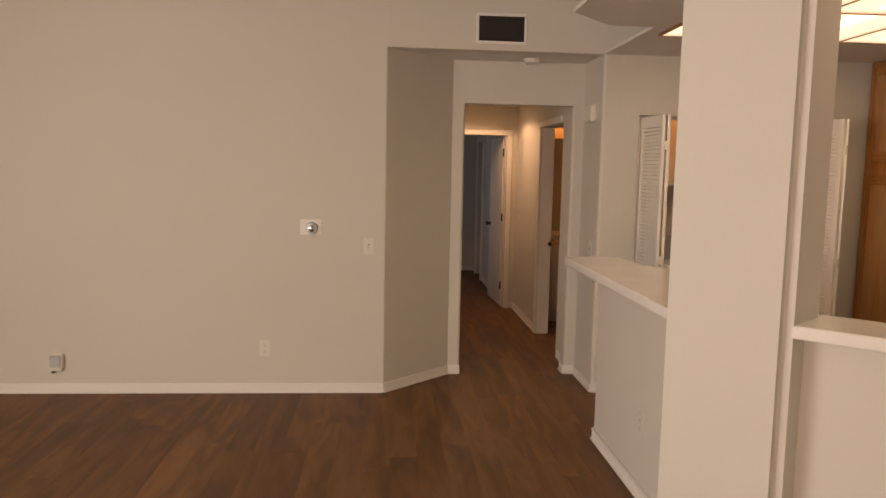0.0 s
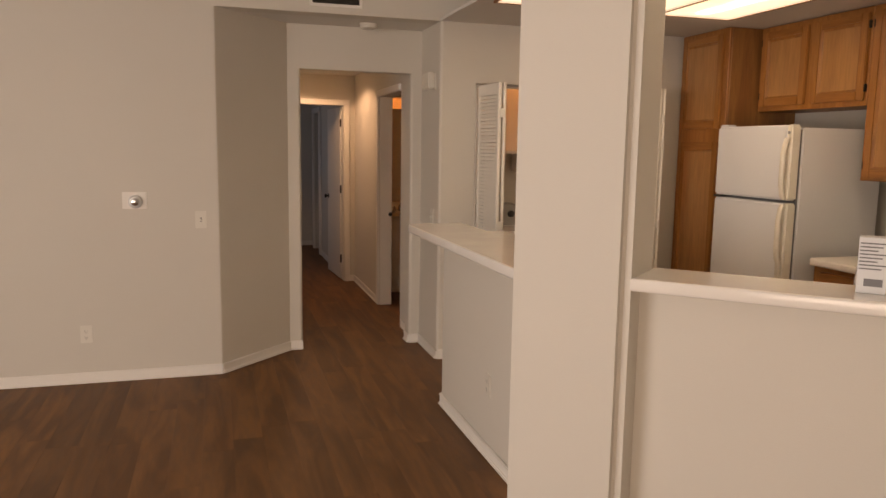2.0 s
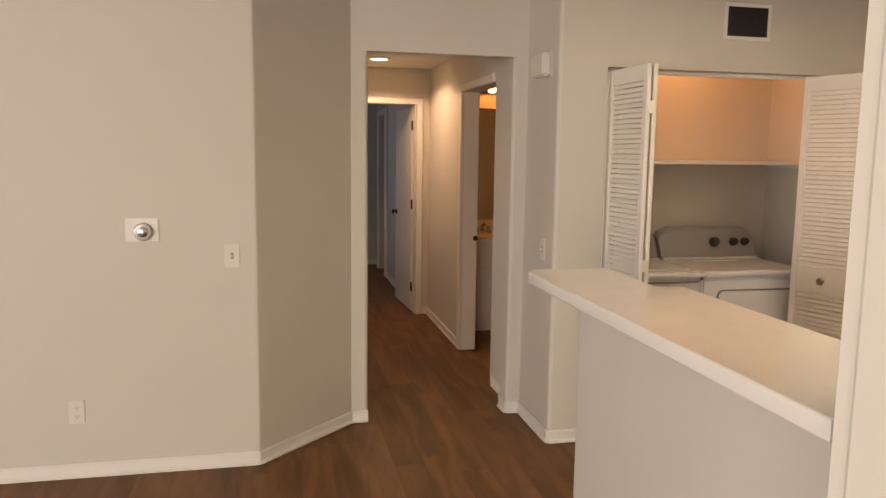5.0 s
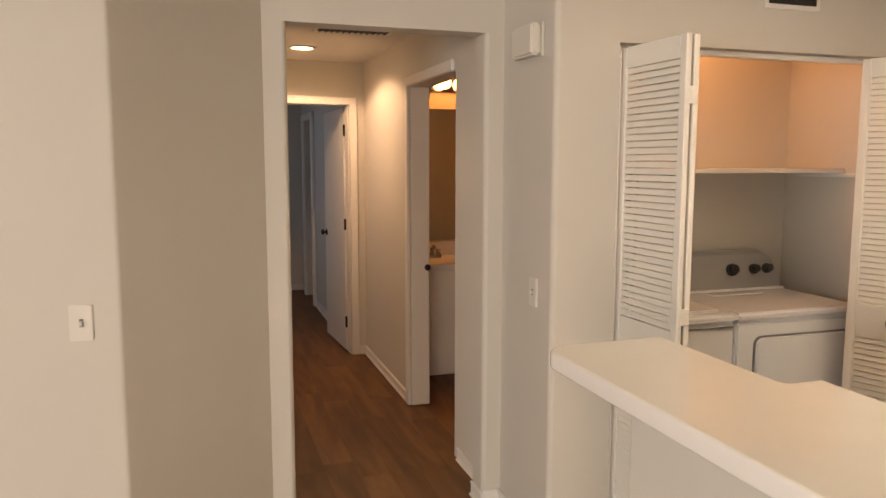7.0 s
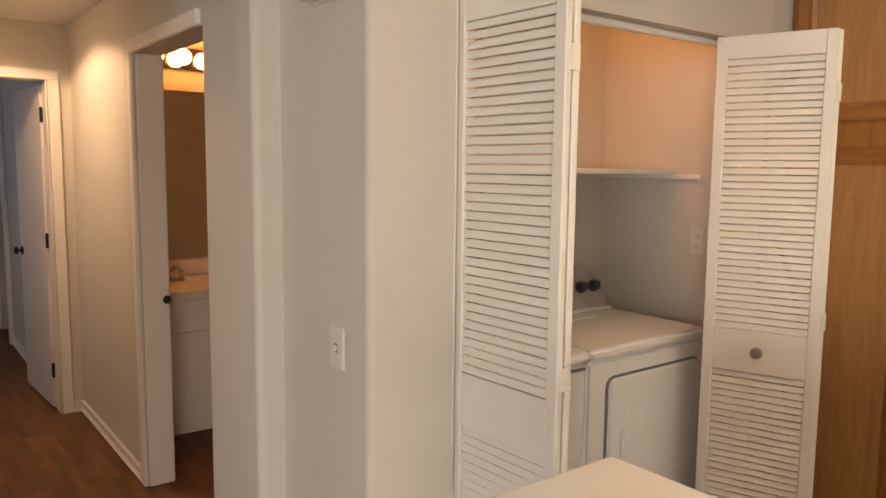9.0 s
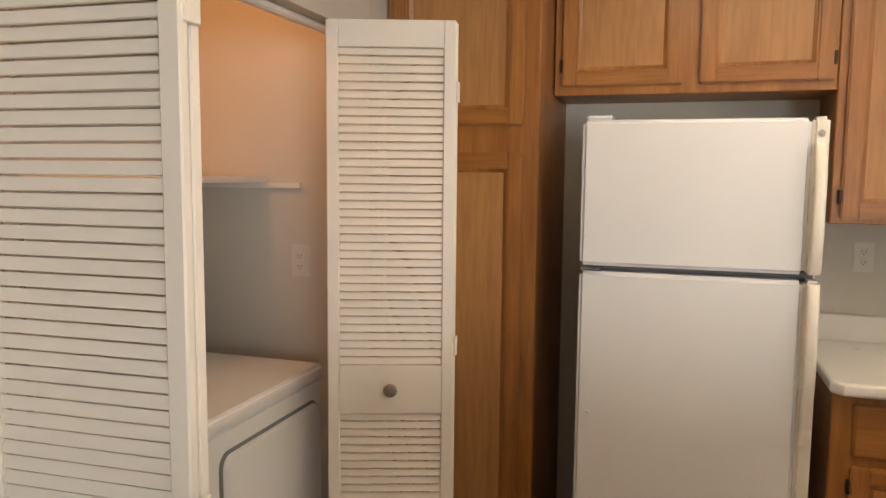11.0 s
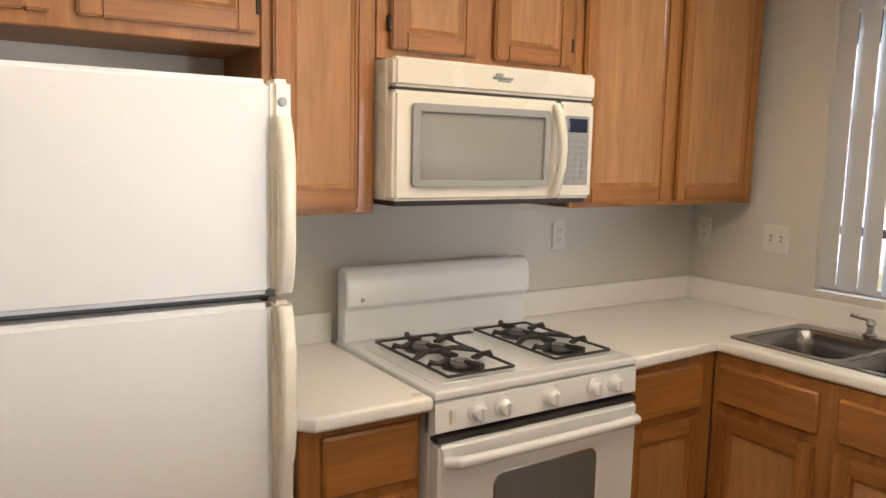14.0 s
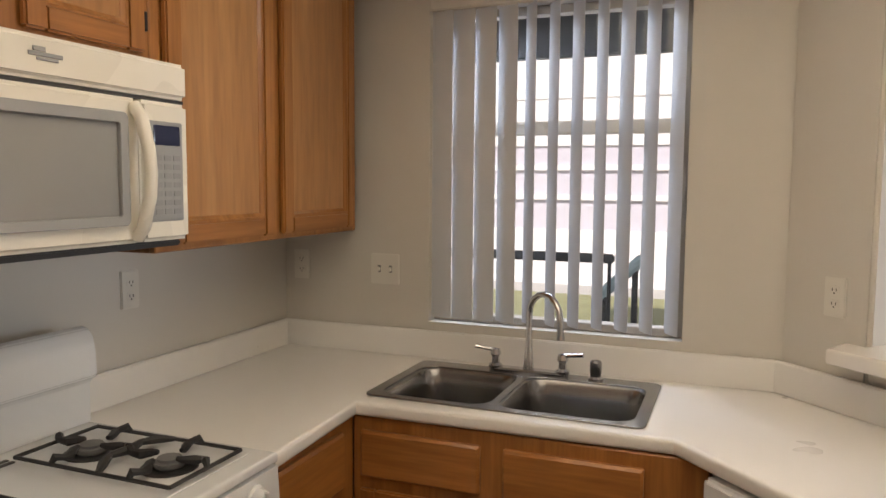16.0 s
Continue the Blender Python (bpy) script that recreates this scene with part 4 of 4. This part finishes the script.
ra = thing("railing", pose(0, 0.5, 0), "dark painted metal railing outside the window", "railing")
part("top_rail", box(3.56, 8.0, -0.03, 0.03, 1.125, 1.175, 0.01), RAIL, ra)
part("bottom_rail", box(3.56, 8.0, -0.02, 0.02, 0.0, 0.05, 0.008), RAIL, ra)
pb = mesh_of("picket", box(-0.009, 0.009, -0.009, 0.009, -0.12, 1.125), RAIL, False)
for k in range(8):
    o = new("picket", pb)
    o.parent = ra
    o.location = (3.585 + 0.62 * k, 0, 0)
st = thing("stair_handrail", pose(0, 0.32, 0), "pale teal sloped stair handrail on dark metal posts", "handrail")
part("rail", tube([(3.68, 0, 0.90), (3.60, 0, 0.98), (3.44, 0, 1.13), (3.38, 0, 1.15)], [0.03, 0.034, 0.034, 0.026], 10), TEAL, st)
for x, z in ((3.64, 0.92), (3.56, 1.0), (3.47, 1.08)):
    part("post", box(x - 0.016, x + 0.016, -0.016, 0.016, -0.30, z, 0.003, 1), RAIL, st)
hs = thing("neighbour_house", pose(0, -9.0, 0), "pale stucco apartment building across the lawn", "house")
part("wall", box(-4, 16, -4, 0, -0.30, 0.72), STUCCO, hs)
# the band's shade is put into its lilac grey colour
part("lower_wall", box(-4, 16, -4, -0.05, 0.72, 2.25), LILAC, hs, "lilac grey siding, shade put into its colour")
part("upper_wall", box(-4, 16, -4, 0.0, 2.25, 6.6), STUCCO, hs)
part("roof", box(-4.4, 16.4, -4.4, 0.6, 6.6, 6.9, 0.03), RAIL, hs)
for z in (1.26, 1.80, 3.1):
    part("siding_band", box(-3.98, 15.98, -0.05 if z < 2.2 else 0.0, 0.03, z, z + 0.10, 0.006, 1), STUCCO, hs, "pale horizontal trim band")
ov = thing("eave", pose(0, 0, 0), "dark timber eave over the kitchen window", "eave")
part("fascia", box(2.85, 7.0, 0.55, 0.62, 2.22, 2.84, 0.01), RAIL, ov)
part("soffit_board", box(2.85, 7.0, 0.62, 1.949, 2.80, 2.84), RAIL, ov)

# ---------------------------------------------------------------- kitchen ceiling light
cl = thing("ceiling_light", pose(0, 0, 0), "recessed fluorescent ceiling light with diffuser panels", "ceiling light")
LX, LY = (2.155, 2.70, 3.245, 3.79), (2.70, 3.45, 4.20, 4.95)
for i in range(3):
    for j in range(3):
        part("diffuser", box(LX[i] + 0.006, LX[i + 1] - 0.006, LY[j] + 0.006, LY[j + 1] - 0.006, H_KIT - 0.012, H_KIT - 0.004), DIFFUSER, cl, "glowing prismatic diffuser")
for i in range(3):
    for j in range(3):
        cx, cy = (LX[i] + LX[i + 1]) / 2, (LY[j] + LY[j + 1]) / 2
        part("tube", loft([rrect(cx - 0.055, cx + 0.055, cy - 0.30, cy + 0.30, 0.05, H_KIT - 0.0035, 5), rrect(cx - 0.055, cx + 0.055, cy - 0.30, cy + 0.30, 0.05, H_KIT - 0.0015, 5)]), FLUOR, cl, "bright tube behind the diffuser")
for x in LX:
    part("frame", box(x - 0.006, x + 0.006, LY[0] - 0.006, LY[3] + 0.006, H_KIT - 0.016, H_KIT - 0.001), OAKDARK, cl, "dark dividing strip")
for y in LY:
    part("frame", box(LX[0] + 0.006, LX[3] - 0.006, y - 0.006, y + 0.006, H_KIT - 0.0155, H_KIT - 0.001), OAKDARK, cl, "dark dividing strip")

# ---------------------------------------------------------------- plates, vents and other small fixtures


def outlet(m, label, group="wall outlets", finish=None):
    finish = finish or PLATE
    o = thing("wall_outlet", m, label, "outlet", group)
    part("plate", box(-0.035, 0.035, -0.006, 0.004, -0.057, 0.057, 0.003, 2), finish, o)
    for z in (-0.02, 0.02):
        f = part("socket", slab_window(-0.016, 0.016, z - 0.014, z + 0.014, 0.010, -0.0075, 0.002), finish, o)
        part("slot", box(-0.0075, -0.0055, -0.0085, -0.0074, z - 0.002, z + 0.006), SLOT, f)
        part("slot", box(0.0055, 0.0075, -0.0085, -0.0074, z - 0.002, z + 0.006), SLOT, f)
        part("slot", box(-0.002, 0.002, -0.0085, -0.0074, z - 0.010, z - 0.006), SLOT, f)
    return o


def switch(m, label, gangs=1):
    o = thing("light_switch", m, label, "light switch")
    w_ = 0.035 + 0.023 * (gangs - 1)
    part("plate", box(-w_, w_, -0.006, 0.004, -0.057, 0.057, 0.003, 2), PLATE, o)
    for g in range(gangs):
        x = (g - (gangs - 1) / 2) * 0.046
        part("toggle", moved(box(-0.005, 0.005, -0.018, -0.004, -0.007, 0.007, 0.002, 1), pose(x, 0, 0.003, 20)), PLATE, o)
        part("slot", box(x - 0.006, x + 0.006, -0.0068, -0.0059, -0.013, 0.013), GASKET, o)
    return o


NORTH = lambda x, z: pose(x, 5.7565, z)
outlet(NORTH(-0.262, 0.32), "white duplex outlet low on the living room wall")
switch(NORTH(0.452, 1.045), "white toggle switch on the living room wall")
outlet(on_kitchen_wall(4.5995, 4.075) @ pose(0, 0, 1.235), "white duplex outlet over the short counter")
outlet(on_kitchen_wall(4.5995, 2.90) @ pose(0, 0, 1.235), "white duplex outlet beside the stove")
outlet(pose(4.525, 2.0805, 1.235, 0, 0, 180), "white outlet beside the kitchen corner")
switch(pose(4.165, 2.0805, 1.232, 0, 0, 180), "white double toggle switch beside the kitchen window", 2)
outlet(pose(2.679, 2.2135, 1.237, 0, 0, 135), "white outlet on the angled kitchen wall")
outlet(pose(1.8215, 4.02, 0.37, 0, 0, -90), "painted-over outlet low on the half wall", finish=WALL)
switch(pose(2.0645, 5.915, 1.032, 0, 0, -90), "white toggle switch on the alcove wall")
outlet(pose(3.8595, 6.03, 1.215, 0, 0, -90), "white outlet on the closet wall")
th = thing("thermostat", NORTH(0.055, 1.17), "white thermostat with a round dial on a square plate", "thermostat")
part("plate", box(-0.073, 0.073, -0.006, 0.004, -0.052, 0.055, 0.003), TRIM, th)
part("dial_ring", moved(lathe([(0.042, 0), (0.042, 0.016), (0.037, 0.024), (0.028, 0.026), (0.001, 0.026)], 30), Matrix.Translation((0.006, -0.006, -0.006)) @ pose(0, 0, 0, 90)), GREYSILVER := surface("silver plastic", (0.50, 0.51, 0.50), 0.3, metal=0.3, vary=0.04, scale=10, grain=100, bump=0.0), th, "silver dial ring")
part("dial_face", moved(lathe([(0.024, 0), (0.024, 0.003), (0.018, 0.006), (0.001, 0.007)], 24), Matrix.Translation((0.006, -0.032, -0.006)) @ pose(0, 0, 0, 90)), CHROME, th)
jb = thing("cable_box", NORTH(-1.66, 0.22), "small grey cable box low on the wall", "cable box")
part("box", box(-0.045, 0.045, -0.04, 0, -0.055, 0.06, 0.006), PLATE, jb)
part("cover", box(-0.036, 0.036, -0.046, -0.0405, -0.03, 0.05, 0.004), GREYSILVER, jb)
part("plug", box(-0.03, -0.01, -0.035, -0.01, -0.075, -0.055, 0.003), GASKET, jb)
ch = thing("door_chime", pose(2.0645, 5.95, 2.005, 0, 0, -90), "white plastic door chime on the alcove wall", "door chime")
part("base", box(-0.10, 0.10, -0.010, 0, -0.065, 0.065, 0.004), PLATE, ch)
part("cover", box(-0.095, 0.095, -0.055, -0.0105, -0.06, 0.06, 0.010, 3), PLATE, ch)


def vent(name, m, w_, h_, n_, label, material=DUCT):
    v = thing(name, m, label, "vent")
    b_ = box(-w_ / 2 - 0.02, w_ / 2 + 0.02, -0.006, 0, h_ / 2, h_ / 2 + 0.02, 0.002, 1)
    box(-w_ / 2 - 0.02, w_ / 2 + 0.02, -0.006, 0, -h_ / 2 - 0.02, -h_ / 2, 0.002, 1, bm=b_)
    box(-w_ / 2 - 0.02, -w_ / 2, -0.006, 0, -h_ / 2, h_ / 2, 0.002, 1, bm=b_)
    box(w_ / 2, w_ / 2 + 0.02, -0.006, 0, -h_ / 2, h_ / 2, 0.002, 1, bm=b_)
    part("frame", b_, TRIM, v)
    part("backing", box(-w_ / 2, w_ / 2, -0.002, -0.0005, -h_ / 2, h_ / 2), DUCT, v, "dark duct behind the blades")
    bl_ = mesh_of("blade", box(-0.001, 0.001, -0.012, -0.0025, -h_ / 2, h_ / 2), material, False)
    for k_ in range(n_):
        o = new("blade", bl_)
        o.parent = v
        o.location = (-w_ / 2 + w_ * (k_ + 0.5) / n_, 0, 0)
    return v


vent("wall_vent", NORTH(1.34, 2.545), 0.31, 0.165, 26, "dark air vent high on the alcove header")
vent("wall_vent", pose(3.11, 5.7565, 2.25), 0.235, 0.15, 18, "air vent over the laundry closet")
vent("ceiling_vent", pose(1.70, 7.55, H_HALL - 0.0005, 90, 0, 0), 0.42, 0.36, 12, "dark return air grille in the hall ceiling")
sm = thing("smoke_detector", pose(1.62, 6.08, H_KIT - 0.0005, 180), "white round smoke detector on the alcove ceiling", "smoke detector")
part("base", lathe([(0.066, 0), (0.066, 0.012), (0.001, 0.012)], 28), PLATE, sm)
part("cover", lathe([(0.060, 0.0125), (0.058, 0.028), (0.045, 0.036), (0.001, 0.037)], 28), PLATE, sm)
dl = thing("recessed_downlight", pose(1.495, 8.41, H_HALL - 0.0005, 180), "round recessed downlight, lit, in the hall ceiling", "downlight")
part("trim_ring", lathe([(0.095, 0), (0.095, 0.006), (0.075, 0.010), (0.072, 0.004)], 30), PLATE, dl)
part("lens", lathe([(0.071, 0), (0.071, 0.004), (0.001, 0.006)], 28), DOWNLIGHT, dl, "glowing lens")

# carton on the angled bar
cb = thing("carton", pose(2.458, 2.432, 1.1165, 0, 0, -48), "tall white and grey printed carton on the bar", "carton")
part("box", box(-0.04, 0.04, -0.032, 0.032, 0, 0.17, 0.0015, 1), PAPER, cb)
for k in range(8):
    part("print_line", box(-0.036, 0.036 - 0.012 * (k % 3), -0.0332, -0.0321, 0.15 - 0.011 * k, 0.154 - 0.011 * k), INK, cb, "unreadable line of print")
part("barcode", box(-0.02, 0.03, -0.0332, -0.0321, 0.022, 0.045), INK, cb, "dark bar code patch")

# ---------------------------------------------------------------- bathroom
va = thing("bathroom_vanity", pose(2.18, 8.22, 0), "white bathroom vanity with drawers and a pale top", "vanity")
part("body", box(0, 1.3, 0.02, 0.55, 0.1, 0.79, 0.003), TRIM, va)
part("toe_kick", box(0, 1.3, 0.08, 0.1, 0, 0.1), TRIM, va)
for k in range(2):
    part("drawer_front", box(0.02 + 0.43 * k, 0.42 + 0.43 * k, 0.0, 0.019, 0.61, 0.775, 0.004), TRIM, va)
    part("door", box(0.02 + 0.43 * k, 0.42 + 0.43 * k, 0.0, 0.019, 0.13, 0.595, 0.004), TRIM, va)
part("top", box(-0.005, 1.3, -0.03, 0.55, 0.792, 0.826, 0.008), PORCELAIN, va)
part("splash", box(0, 1.3, 0.53, 0.55, 0.827, 0.93, 0.004), PORCELAIN, va)
bf = thing("bathroom_faucet", pose(2.46, 8.60, 0.827), "small chrome bathroom faucet", "faucet")
part("base", loft([rrect(-0.08, 0.08, -0.025, 0.025, 0.02, 0, 4), rrect(-0.075, 0.075, -0.02, 0.02, 0.018, 0.02, 4)]), CHROME, bf)
part("spout", tube([(0, 0, 0.02), (0, -0.01, 0.07), (0, -0.06, 0.09), (0, -0.10, 0.075)], [0.016, 0.014, 0.012, 0.012], 10), CHROME, bf)
for sx in (-0.055, 0.055):
    part("handle", moved(lathe([(0.018, 0), (0.014, 0.02), (0.02, 0.035), (0.001, 0.045)], 12), Matrix.Translation((sx, 0, 0.02))), CHROME, bf)
mi = thing("bathroom_mirror", pose(2.36, 8.779, 0), "large frameless mirror over the vanity", "mirror")
part("glass", box(0, 1.1, -0.006, -0.0005, 0.94, 1.95), MIRROR, mi)
vl = thing("vanity_light", pose(2.36, 8.778, 2.14), "wooden vanity light bar with lit globe bulbs", "vanity light")
part("bar", box(0, 0.62, -0.03, 0, -0.06, 0.06, 0.006), CHROME, vl)
for k in range(4):
    part("bulb", moved(lathe([(0.014, 0), (0.02, 0.02), (0.042, 0.05), (0.048, 0.075), (0.04, 0.1), (0.02, 0.117), (0.001, 0.12)], 18), Matrix.Translation((0.07 + 0.16 * k, -0.03, 0)) @ pose(0, 0, 0, 90)), BULB, vl, "lit warm globe bulb")

lk = thing("door_latch", pose(0, 0, 0), "small dark metal knob on the bathroom jamb", "door knob")
knob(lk, 2.150, 7.699, 0.89, "-y", BRONZE, 0.020, 0.042)

# ---------------------------------------------------------------- floor planks, the last and most numerous pieces
PW, PL = 0.152, 1.22
fl = bpy.data.objects["floor"]
pm = mesh_of("plank", box(0.0002, PW - 0.0002, 0.0002, PL - 0.0002, -0.0035, 0.0, 0.0004, 1), PLANK, False)
rng = random.Random(4)
for c in range(-18, 14):
    off = rng.uniform(0, PL)
    for r in range(-1, 9):
        x, y = c * PW, r * PL + off
        if x > 2.0 or y + PL < 0.2 or y > 9.0:
            continue
        if y > 6.3 and not 0.8 < x < 2.1:
            continue
        o = new("plank", pm)
        o.parent = fl
        o.location = (x, y, 0)
